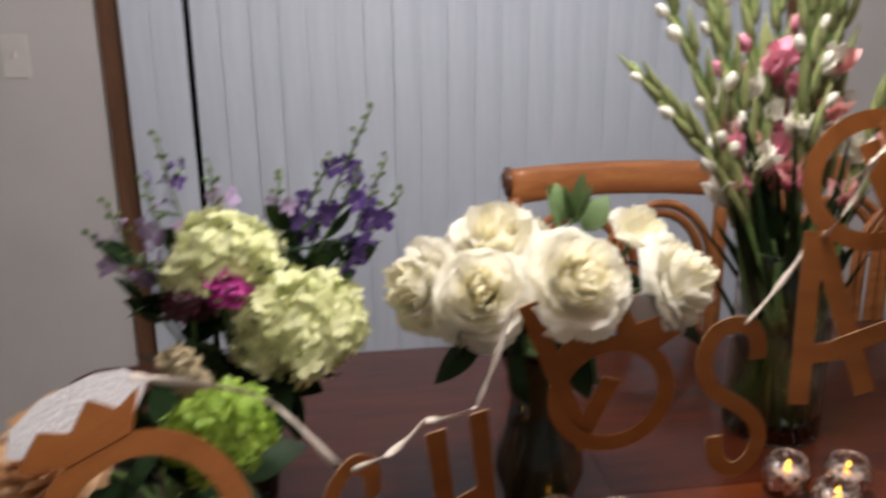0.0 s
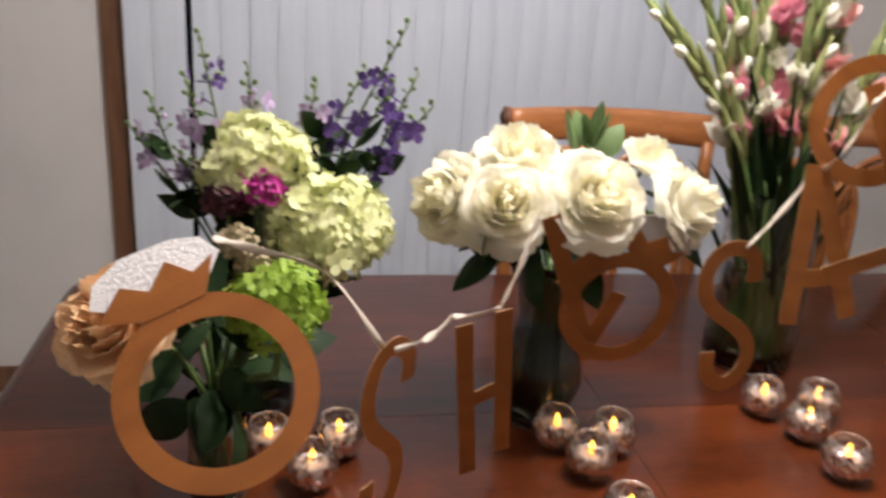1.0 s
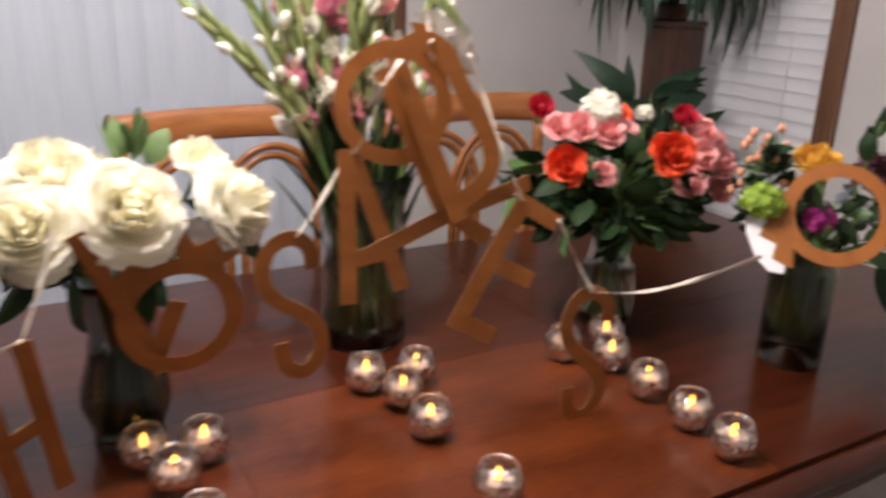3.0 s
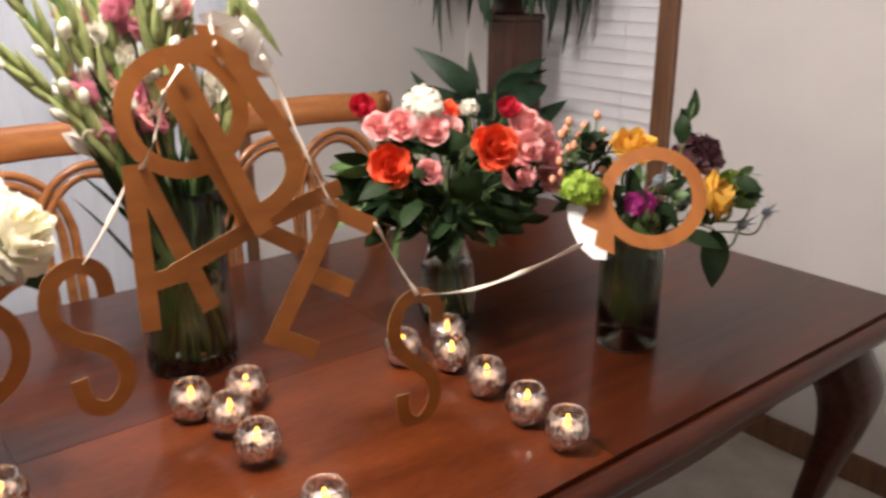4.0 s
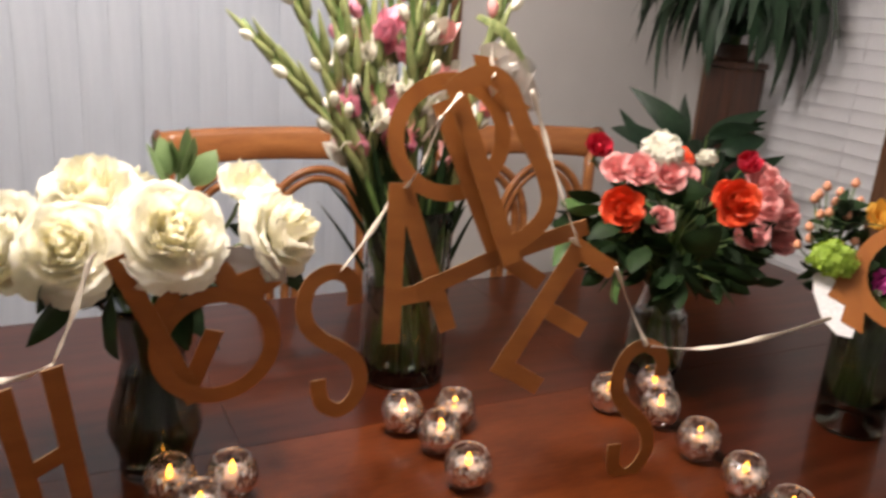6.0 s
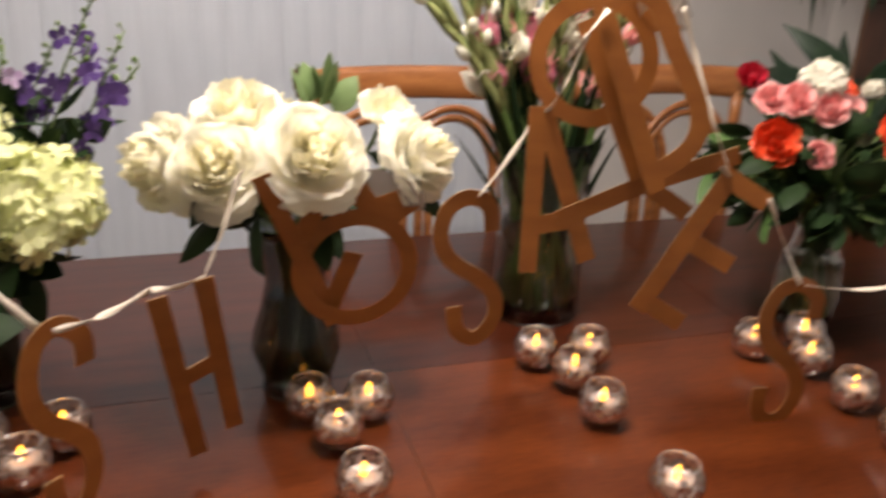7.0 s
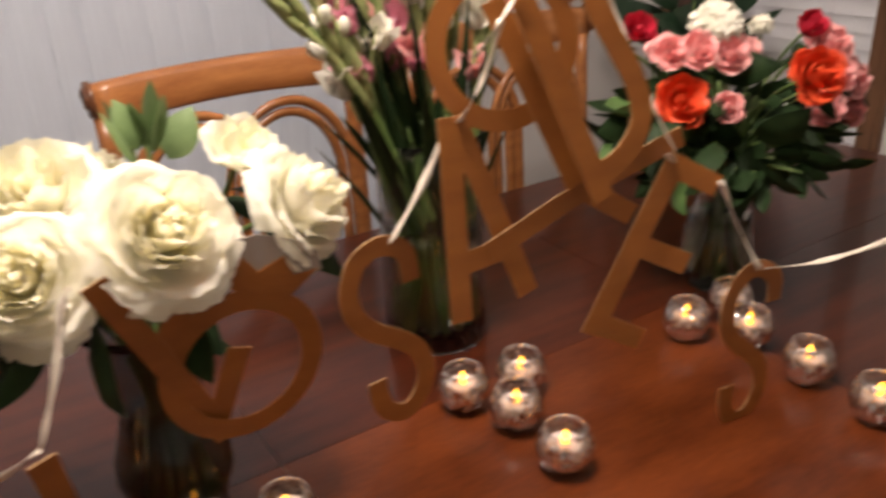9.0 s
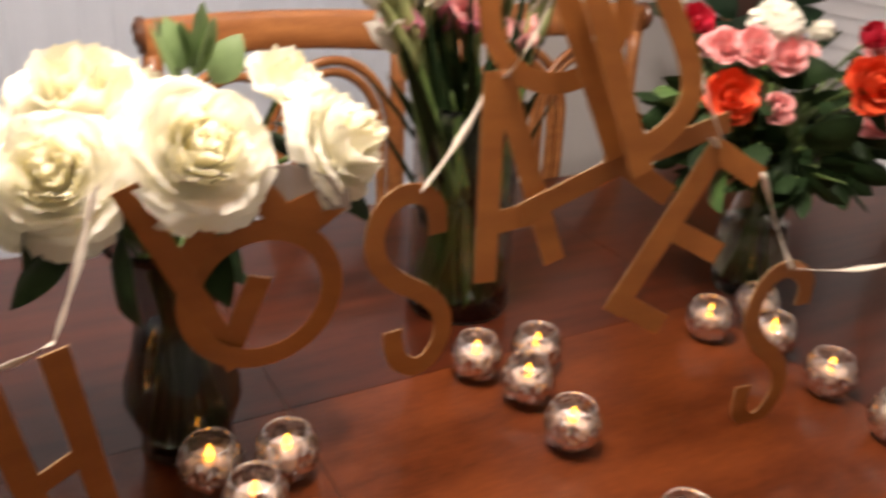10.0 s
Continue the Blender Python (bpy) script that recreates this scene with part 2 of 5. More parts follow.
M = dict(
    wall=surface("painted_plaster", (0.60, 0.582, 0.568), (0.68, 0.662, 0.645), 0.75, scale=3, fine=260, bump=0.12),
    ceiling=surface("ceiling_paint", (0.70, 0.68, 0.65), (0.76, 0.74, 0.71), 0.85, scale=4, fine=200, bump=0.2),
    carpet=surface("pale_carpet", (0.36, 0.33, 0.29), (0.52, 0.48, 0.43), 0.95, scale=9, fine=420, bump=0.6),
    trimwood=surface("brown_trim_wood", (0.10, 0.045, 0.022), (0.21, 0.10, 0.05), 0.45, scale=9, stretch=(8, 8, 0.6), fine=70, bump=0.1),
    vane=surface("blind_vinyl", (0.55, 0.61, 0.69), (0.63, 0.69, 0.77), 0.5, scale=7, stretch=(6, 6, 0.4), fine=150, bump=0.0, per_object=0.10),
    slat=surface("blind_slat", (0.79, 0.80, 0.83), (0.86, 0.87, 0.90), 0.45, scale=8, fine=120, bump=0.04),
    night=surface("night_glass", (0.006, 0.007, 0.010), (0.012, 0.014, 0.02), 0.08, scale=3, fine=20, bump=0),
    plate=surface("white_plastic", (0.70, 0.68, 0.64), (0.78, 0.76, 0.72), 0.35, scale=14, fine=120, bump=0.02),
    table=surface("dark_mahogany", (0.026, 0.0052, 0.0022), (0.074, 0.0155, 0.0052), 0.30, scale=7, stretch=(0.7, 9, 9), fine=46, bump=0.04, coat=0.3, spec=0.2),
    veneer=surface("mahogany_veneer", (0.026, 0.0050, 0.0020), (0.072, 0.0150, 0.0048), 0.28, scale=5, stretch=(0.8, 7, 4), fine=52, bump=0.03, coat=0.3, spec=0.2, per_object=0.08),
    veneer_light=surface("mahogany_veneer_near", (0.042, 0.0074, 0.0021), (0.145, 0.033, 0.0080), 0.28, scale=2.6, stretch=(1.2, 4.6, 4), fine=40, bump=0.03, coat=0.3, spec=0.2, per_object=0.05),
    chair=surface("honey_cherry_wood", (0.22, 0.075, 0.022), (0.42, 0.165, 0.052), 0.32, scale=6, stretch=(1.2, 7, 7), fine=60, bump=0.05, coat=0.25),
    chair_dark=surface("dark_carved_wood", (0.08, 0.028, 0.012), (0.16, 0.06, 0.025), 0.35, scale=12, fine=90, bump=0.2, coat=0.2),
    cushion=surface("brown_seat_cloth", (0.11, 0.055, 0.03), (0.20, 0.11, 0.06), 0.9, scale=14, fine=400, bump=0.5),
    card=surface("copper_card", (0.225, 0.071, 0.014), (0.345, 0.120, 0.025), 0.42, scale=7, stretch=(1, 1, 5), fine=240, bump=0.08, spec=0.35),
    # glint of the card's cut edges, painted as a paler colour
    card_edge=surface("card_edge_glint", (0.44, 0.25, 0.11), (0.52, 0.32, 0.16), 0.6, scale=20, bump=0.05),
    glitter=surface("silver_glitter_card", (0.74, 0.72, 0.72), (0.96, 0.95, 0.94), 0.35, metal=0.08, scale=260, fine=900, bump=0.9),
    ribbon=surface("cream_ribbon", (0.66, 0.57, 0.46), (0.84, 0.76, 0.64), 0.42, scale=30, stretch=(3, 3, 12), fine=300, bump=0.2, thin=0.1),
    sheer=sheer("sheer_ribbon", (0.70, 0.66, 0.60), 0.55),
    # grey-brown for glitter gems in shade; the shade is in the colour
    gauze=sheer("shaded_gem_glitter", (0.42, 0.36, 0.31), 0.35),
    greenish=glass("greenish_glass", (0.54, 0.60, 0.50)),
    clear=glass("clear_glass", (0.93, 0.96, 0.94)),
    smoke=glass("grey_glass", (0.42, 0.46, 0.46)),
    water=glass("vase_water", (0.62, 0.68, 0.52), 0.0, 1.33),
    mercury=mercury("mercury_glass"),
    chrome=surface("bright_rim", (0.85, 0.83, 0.81), (0.95, 0.94, 0.92), 0.22, metal=0.8, scale=80, bump=0.05),
    wax=surface("tealight_wax", (0.80, 0.70, 0.66), (0.88, 0.80, 0.76), 0.5, scale=50, bump=0.05, thin=0.25),
    flame=glow("amber_flame", (1.0, 0.42, 0.035), 11.0),
    white_rose=surface("cream_rose_petal", (0.95, 0.915, 0.76), (0.97, 0.95, 0.84), 0.6, scale=16, fine=200, bump=0.10, thin=0.5, per_object=0.08),
    rose_heart=surface("butter_rose_heart", (0.96, 0.91, 0.68), (0.97, 0.945, 0.80), 0.6, scale=16, fine=200, bump=0.1, thin=0.5),
    pink_rose=surface("pink_rose_petal", (0.86, 0.25, 0.26), (0.95, 0.53, 0.50), 0.5, scale=30, fine=220, bump=0.1, thin=0.16, per_object=0.2),
    red_rose=surface("orange_red_rose_petal", (0.62, 0.030, 0.012), (0.90, 0.13, 0.040), 0.5, scale=30, fine=220, bump=0.1, thin=0.16, per_object=0.15),
    crimson=surface("crimson_rose_petal", (0.50, 0.012, 0.035), (0.72, 0.045, 0.085), 0.5, scale=26, fine=220, bump=0.1, thin=0.25),
    peach=surface("peach_rose_petal", (0.86, 0.50, 0.25), (0.95, 0.72, 0.44), 0.5, scale=20, fine=220, bump=0.1, thin=0.25),
    yellow=surface("golden_petal", (0.76, 0.38, 0.04), (0.88, 0.56, 0.10), 0.55, scale=22, fine=220, bump=0.1, thin=0.25),
    hydrangea=surface("pale_green_hydrangea", (0.64, 0.68, 0.30), (0.90, 0.91, 0.57), 0.6, scale=30, fine=220, bump=0.1, thin=0.3),
    lime=surface("lime_hydrangea", (0.22, 0.36, 0.03), (0.42, 0.58, 0.08), 0.6, scale=40, fine=220, bump=0.1, thin=0.3),
    purple=surface("violet_stock_petal", (0.050, 0.022, 0.14), (0.16, 0.085, 0.32), 0.55, scale=40, fine=200, bump=0.1, thin=0.25),
    lilac=surface("lilac_stock_petal", (0.32, 0.22, 0.42), (0.56, 0.44, 0.62), 0.55, scale=40, fine=200, bump=0.1, thin=0.25),
    magenta=surface("magenta_petal", (0.28, 0.008, 0.15), (0.52, 0.03, 0.28), 0.6, scale=60, fine=260, bump=0.3, thin=0.15),
    burgundy=surface("burgundy_petal", (0.035, 0.006, 0.014), (0.10, 0.018, 0.03), 0.6, scale=40, fine=220, bump=0.2, thin=0.1),
    tan=surface("dull_tan_petal", (0.30, 0.24, 0.13), (0.50, 0.42, 0.27), 0.7, scale=60, fine=220, bump=0.2, thin=0.1),
    berry=surface("peach_berry", (0.52, 0.20, 0.11), (0.68, 0.34, 0.20), 0.4, scale=60, bump=0.05),
    thistle=surface("grey_blue_thistle", (0.12, 0.15, 0.17), (0.26, 0.30, 0.33), 0.6, scale=50, bump=0.2),
    glad_white=surface("white_gladiolus_petal", (0.74, 0.72, 0.58), (0.90, 0.88, 0.80), 0.55, scale=30, bump=0.1, thin=0.3),
    glad_pink=surface("pink_gladiolus_petal", (0.72, 0.22, 0.34), (0.88, 0.46, 0.54), 0.55, scale=30, bump=0.1, thin=0.3),
    glad_coral=surface("coral_gladiolus_petal", (0.80, 0.32, 0.30), (0.92, 0.56, 0.52), 0.55, scale=30, bump=0.1, thin=0.3),
    sheath=surface("light_green_sheath", (0.055, 0.090, 0.020), (0.36, 0.40, 0.16), 0.42, scale=34, stretch=(4, 4, 1), fine=120, bump=0.25, thin=0.15, per_object=0.16),
    stem=surface("green_stem", (0.05, 0.10, 0.02), (0.14, 0.22, 0.06), 0.5, scale=20, stretch=(5, 5, 1), fine=120, bump=0.1),
    leaf=surface("dark_green_leaf", (0.006, 0.015, 0.005), (0.020, 0.047, 0.013), 0.6, scale=22, fine=140, bump=0.25, thin=0.10, spec=0.2),
    sage=surface("sage_green_leaf", (0.10, 0.17, 0.06), (0.20, 0.29, 0.12), 0.5, scale=18, fine=140, bump=0.12, thin=0.2),
    leaf_mid=surface("mid_green_leaf", (0.045, 0.11, 0.028), (0.12, 0.22, 0.065), 0.42, scale=22, fine=140, bump=0.15, thin=0.15),
    palm=surface("palm_leaf", (0.008, 0.028, 0.014), (0.025, 0.062, 0.028), 0.45, scale=16, stretch=(3, 3, 1), fine=120, bump=0.1, thin=0.08),
    pedestal=surface("dark_pedestal_wood", (0.030, 0.012, 0.007), (0.090, 0.036, 0.018), 0.4, scale=8, stretch=(7, 7, 0.6), fine=60, bump=0.08),
    soil=surface("potting_soil", (0.015, 0.010, 0.007), (0.04, 0.028, 0.02), 0.95, scale=60, bump=0.6),
    pot=surface("brown_pot_glaze", (0.024, 0.012, 0.008), (0.06, 0.03, 0.018), 0.4, scale=12, bump=0.05),
    iron=surface("black_iron", (0.012, 0.011, 0.010), (0.03, 0.028, 0.026), 0.5, metal=0.4, scale=40, bump=0.2),
    ochre=surface("ochre_print", (0.34, 0.24, 0.07), (0.50, 0.38, 0.14), 0.7, scale=30, bump=0.1),
    red_print=surface("dark_red_print", (0.11, 0.022, 0.025), (0.24, 0.06, 0.06), 0.55, scale=16, bump=0.05),
)


# ---- mesh helpers ----
def part(name, bm, material, parent=None, label="", smooth=True, m=None):
    me = bpy.data.meshes.new(name)
    bm.normal_update()
    bm.to_mesh(me)
    bm.free()
    return placed(name, me, material, parent, label, smooth, m)


def placed(name, me, material, parent=None, label="", smooth=True, m=None):
    if material is not None and not me.materials:
        me.materials.append(material)
    if smooth:
        me.shade_smooth()
    ob = new(name, me)
    if parent is not None:
        ob.parent = parent
    if m is not None:
        ob.matrix_basis = m
    if label:
        ob["label"] = label
    return ob


def empty(name, x=0, y=0, z=0, rz=0):
    ob = new(name)
    ob.empty_display_size = 0.05
    ob.matrix_basis = pose(x, y, z, 0, 0, rz)
    return ob


def grid(bm, rows):
    """Quads over rows of points of one length."""
    vs = [[bm.verts.new(p) for p in r] for r in rows]
    for a, b in zip(vs, vs[1:]):
        for k in range(len(a) - 1):
            bm.faces.new((a[k], a[k + 1], b[k + 1], b[k]))
    return vs


def lathe(profile, n=28, bm=None, ripple=0.0, waves=0):
    bm = bm or bmesh.new()
    rings = []
    for r, z in profile:
        if r < 1e-5:
            rings.append([bm.verts.new((0, 0, z))])
        else:
            rings.append([bm.verts.new((r * (1 + ripple * math.cos(waves * 2 * math.pi * k / n)) * math.cos(2 * math.pi * k / n),
                                        r * (1 + ripple * math.cos(waves * 2 * math.pi * k / n)) * math.sin(2 * math.pi * k / n), z)) for k in range(n)])
    for a, b in zip(rings, rings[1:]):
        for k in range(n):
            j = (k + 1) % n
            if len(a) == 1 and len(b) > 1:
                bm.faces.new((a[0], b[j], b[k]))
            elif len(b) == 1 and len(a) > 1:
                bm.faces.new((a[k], a[j], b[0]))
            elif len(a) > 1:
                bm.faces.new((a[k], a[j], b[j], b[k]))
    return bm


def box(x0, y0, z0, x1, y1, z1, bevel=0.0, bm=None):
    bm = bm or bmesh.new()
    c = Vector(((x0 + x1) / 2, (y0 + y1) / 2, (z0 + z1) / 2))
    made = bmesh.ops.create_cube(bm, size=1, matrix=Matrix.LocRotScale(c, None, (x1 - x0, y1 - y0, z1 - z0)))
    if bevel:
        edges = list({e for v in made["verts"] for e in v.link_edges})
        bmesh.ops.bevel(bm, geom=edges, offset=bevel, segments=2, affect="EDGES", profile=0.6)
    return bm


def smooth_path(points, steps=6):
    """Catmull-Rom through the points."""
    p = [Vector(q) for q in points]
    p = [2 * p[0] - p[1]] + p + [2 * p[-1] - p[-2]]
    out = []
    for a, b, c, d in zip(p, p[1:], p[2:], p[3:]):
        for k in range(steps):
            t = k / steps
            out.append(0.5 * (2 * b + (c - a) * t + (2 * a - 5 * b + 4 * c - d) * t * t + (3 * b - a - 3 * c + d) * t ** 3))
    out.append(p[-2])
    return out


def tube(points, radius, n=6, bm=None, flat=1.0, taper=1.0):
    bm = bm or bmesh.new()
    pts = [Vector(p) for p in points]
    side = None
    rings = []
    for i, p in enumerate(pts):
        d = (pts[min(i + 1, len(pts) - 1)] - pts[max(i - 1, 0)]).normalized()
        if side is None:
            side = d.orthogonal().normalized()
        side = (side - d * side.dot(d)).normalized()
        up = d.cross(side)
        r = radius * (1 + (taper - 1) * i / max(1, len(pts) - 1))
        rings.append([bm.verts.new(p + r * (math.cos(2 * math.pi * k / n) * side + flat * math.sin(2 * math.pi * k / n) * up)) for k in range(n)])
    for a, b in zip(rings, rings[1:]):
        for k in range(n):
            bm.faces.new((a[k], a[(k + 1) % n], b[(k + 1) % n], b[k]))
    bm.faces.new(rings[0][::-1])
    bm.faces.new(rings[-1])
    return bm


def aim(place, direction, spin=0.0, scale=1.0):
    """A matrix whose local z points along direction."""
    q = Vector(direction).to_track_quat("Z", "Y")
    return Matrix.Translation(place) @ q.to_matrix().to_4x4() @ pose(0, 0, 0, 0, 0, spin) @ Matrix.Scale(scale, 4)


def add_mesh(bm, me, m):
    """Copies a mesh into bm at the matrix m."""
    vs = [bm.verts.new(m @ v.co) for v in me.vertices]
    for f in me.polygons:
        bm.faces.new([vs[i] for i in f.vertices])


# ---- room ----
ROOM = dict(x0=-2.3, x1=2.65, y0=-2.4, y1=2.73, z1=2.44)
R = ROOM


def structure(name, bm, material, label, category):
    return tagged(part(name, bm, material, smooth=False), label, category, kind="structure")


structure("floor", box(R["x0"] - 0.12, R["y0"] - 0.12, -0.1, R["x1"] + 0.12, R["y1"] + 0.3, 0), M["carpet"], "pale beige carpeted dining room floor", "floor")
structure("ceiling", box(R["x0"] - 0.12, R["y0"] - 0.12, R["z1"], R["x1"] + 0.12, R["y1"] + 0.3, R["z1"] + 0.1), M["ceiling"], "plain white painted ceiling", "ceiling")

# far wall with the sliding door's opening
DOOR = (-0.31, 1.62, 2.06)
bm = box(R["x0"] - 0.12, R["y1"], 0, DOOR[0], R["y1"] + 0.14, R["z1"])
box(DOOR[1], R["y1"], 0, R["x1"] + 0.12, R["y1"] + 0.14, R["z1"], bm=bm)
box(DOOR[0], R["y1"], DOOR[2], DOOR[1], R["y1"] + 0.14, R["z1"], bm=bm)
structure("wall_north", bm, M["wall"], "off-white painted plaster wall", "wall")

# side wall with the window's opening
WIN = (1.782, 2.50, 0.40, 2.02)
bm = box(R["x1"], R["y0"], 0, R["x1"] + 0.12, WIN[0], R["z1"])
box(R["x1"], WIN[1], 0, R["x1"] + 0.12, R["y1"], R["z1"], bm=bm)
box(R["x1"], WIN[0], 0, R["x1"] + 0.12, WIN[1], WIN[2], bm=bm)
box(R["x1"], WIN[0], WIN[3], R["x1"] + 0.12, WIN[1], R["z1"], bm=bm)
structure("wall_east", bm, M["wall"], "off-white painted plaster wall", "wall")
structure("wall_west", box(R["x0"] - 0.12, R["y0"], 0, R["x0"], R["y1"], R["z1"]), M["wall"], "off-white painted plaster wall", "wall")
structure("wall_south", box(R["x0"] - 0.12, R["y0"] - 0.12, 0, R["x1"] + 0.12, R["y0"], R["z1"]), M["wall"], "off-white painted plaster wall", "wall")


def skirting(name, x0, y0, x1, y1):
    structure(name, box(x0, y0, 0.0, x1, y1, 0.088, 0.004), M["trimwood"], "dark brown wooden baseboard along the wall", "baseboard")


skirting("baseboard_1", R["x0"], R["y1"] - 0.015, DOOR[0] - 0.065, R["y1"])
skirting("baseboard_2", DOOR[1] + 0.065, R["y1"] - 0.015, R["x1"] - 0.015, R["y1"])
skirting("baseboard_3", R["x1"] - 0.015, R["y0"], R["x1"], R["y1"])

# sliding door: wooden casing, dark panes, vertical blind in front
door = tagged(empty("door_1", (DOOR[0] + DOOR[1]) / 2, R["y1"], 0), "sliding glass door in a brown wooden casing", "door", kind="structure")
cx = (DOOR[0] + DOOR[1]) / 2
for x in (DOOR[0] - 0.03, DOOR[1] + 0.03):
    part("casing", box(x - 0.032 - cx, -0.02, 0, x + 0.032 - cx, 0.10, DOOR[2] + 0.06, 0.005), M["trimwood"], door, smooth=False)
part("casing", box(DOOR[0] + 0.004 - cx, -0.02, DOOR[2], DOOR[1] - 0.004 - cx, 0.10, DOOR[2] + 0.06, 0.005), M["trimwood"], door, smooth=False)
for a, b in ((DOOR[0] + 0.01, cx - 0.02), (cx + 0.02, DOOR[1] - 0.01)):
    part("pane", box(a - cx, 0.104, 0.03, b - cx, 0.112, DOOR[2] - 0.02), M["night"], door, smooth=False)

blind = tagged(empty("vertical_blind", cx, R["y1"] - 0.05, 0), "closed off-white vertical vane blind over the sliding door", "blind")
part("headrail", box(DOOR[0] + 0.01 - cx, -0.025, DOOR[2] - 0.045, DOOR[1] - 0.01 - cx, 0.025, DOOR[2] - 0.004, 0.004), M["plate"], blind, smooth=False)
bm = bmesh.new()
shape = [(0.0445 * (2 * k / 8 - 1), -0.003 * math.sin(math.pi * k / 8)) for k in range(9)]
loop = shape + [(x, y + 0.0012) for x, y in shape[::-1]]
lo = [bm.verts.new((x, y, 0.03)) for x, y in loop]
hi = [bm.verts.new((x, y, DOOR[2] - 0.05)) for x, y in loop]
for k in range(len(loop)):
    j = (k + 1) % len(loop)
    bm.faces.new((lo[k], lo[j], hi[j], hi[k]))
bm.faces.new(lo[::-1])
bm.faces.new(hi)
vane_mesh = bpy.data.meshes.new("vane")
bm.to_mesh(vane_mesh)
bm.free()
vane_mesh.materials.append(M["vane"])
x = DOOR[0] + 0.05
rng = random.Random(4)
while x < DOOR[1] - 0.03:
    placed("vane", vane_mesh, M["vane"], blind, smooth=False, m=pose(x - cx, 0, 0, 0, 0, 5 + rng.uniform(-2.2, 2.2)))
    x += 0.079 + (0.030 if -0.20 < x < -0.12 else 0) + rng.uniform(-0.003, 0.003)

# window with a horizontal blind
window = tagged(empty("window_1", R["x1"], (WIN[0] + WIN[1]) / 2, WIN[2]), "window in a brown wooden casing with closed blind", "window", kind="structure")
hw, hh = (WIN[1] - WIN[0]) / 2, WIN[3] - WIN[2]
for s in (-1, 1):
    y = s * (hw + 0.032)
    part("casing", box(-0.022, y - 0.034, -0.06, 0.10, y + 0.034, hh + 0.06, 0.005), M["trimwood"], window, smooth=False)
part("casing", box(-0.022, -hw + 0.004, hh, 0.10, hw - 0.004, hh + 0.06, 0.005), M["trimwood"], window, smooth=False)
part("window_sill", box(-0.05, -hw + 0.004, -0.06, 0.10, hw - 0.004, 0.0, 0.006), M["trimwood"], window, smooth=False)
part("pane", box(0.104, -hw, 0, 0.112, hw, hh), M["night"], window, smooth=False)
hblind = tagged(empty("window_blind", R["x1"] + 0.03, (WIN[0] + WIN[1]) / 2, WIN[2]), "closed white horizontal slat blind in the window", "blind")
part("headrail", box(-0.03, -hw + 0.006, hh - 0.05, 0.03, hw - 0.006, hh - 0.004, 0.004), M["slat"], hblind, smooth=False)
bm = bmesh.new()
grid(bm, [[(0.004 * math.sin(math.pi * u) + 0.007 * (u - 0.5), yy, 0.052 * (u - 0.5)) for u in [k / 6 for k in range(7)]] for yy in (-hw + 0.008, hw - 0.008)])
bm.normal_update()
bmesh.ops.solidify(bm, geom=bm.faces[:], thickness=0.0025)
slat_mesh = bpy.data.meshes.new("slat")
bm.to_mesh(slat_mesh)
bm.free()
for k in range(int((hh - 0.08) / 0.046)):
    placed("slat", slat_mesh, M["slat"], hblind, smooth=False, m=pose(0, 0, 0.03 + 0.046 * k, 0, 0, 0))
for y in (-0.2, 0.2):
    part("cord", tube([(-0.012, y, 0.01), (-0.012, y, hh - 0.05)], 0.0012, 5), M["slat"], hblind)

# wall fittings
plate = tagged(empty("light_switch", -0.60, R["y1"], 1.29), "white plastic light switch plate on the wall", "light switch")
part("cover_plate", box(-0.036, -0.007, -0.058, 0.036, 0, 0.058, 0.003), M["plate"], plate, smooth=False)
part("toggle", box(-0.005, -0.018, -0.004, 0.005, -0.006, 0.012, 0.002), M["plate"], plate, smooth=False)
outlet = tagged(empty("power_outlet", R["x1"], 0.90, 0.30), "white plastic power outlet low on the wall", "outlet")
part("cover_plate", box(-0.007, -0.036, -0.058, 0, 0.036, 0.058, 0.003), M["plate"], outlet, smooth=False)
for z in (-0.022, 0.022):
    part("socket", box(-0.010, -0.016, z - 0.014, -0.006, 0.016, z + 0.014, 0.0015), M["plate"], outlet, smooth=False)
    for y in (-0.006, 0.006):
        part("slot", box(-0.0112, y - 0.0012, z - 0.005, -0.0098, y + 0.0012, z + 0.005), M["iron"], outlet, smooth=False)

sign = tagged(empty("wall_plaque", 1.98, R["y1"], 1.45), "black iron framed ochre plaque hanging on the wall", "plaque")
part("frame", box(-0.150, -0.016, 0.0, 0.150, -0.004, 0.010, 0.002), M["iron"], sign, smooth=False)
part("frame", box(-0.150, -0.016, 0.050, 0.150, -0.004, 0.058, 0.002), M["iron"], sign, smooth=False)
part("frame", box(-0.150, -0.016, 0.192, 0.150, -0.004, 0.202, 0.002), M["iron"], sign, smooth=False)
for x in (-0.150, 0.142):
    part("frame", box(x, -0.0155, 0.0102, x + 0.008, -0.0045, 0.1918), M["iron"], sign, smooth=False)
part("panel", box(-0.141, -0.010, 0.0585, 0.141, -0.001, 0.1915), M["ochre"], sign, smooth=False)
for k in range(6):
    x = -0.118 + 0.047 * k
    pts = [(x + 0.019 * math.cos(a) * (1 - a / 14), -0.010, 0.030 + 0.016 * math.sin(a) * (1 - a / 14)) for a in [j * 0.55 for j in range(18)]]
    part("scroll", tube(pts, 0.0028, 5), M["iron"], sign)

picture = tagged(empty("wall_picture", R["x1"], 1.17, 1.44), "dark red framed print hanging on the wall", "picture")
part("frame", box(-0.022, -0.24, 0, -0.002, 0.24, 0.36, 0.004), M["red_print"], picture, smooth=False)
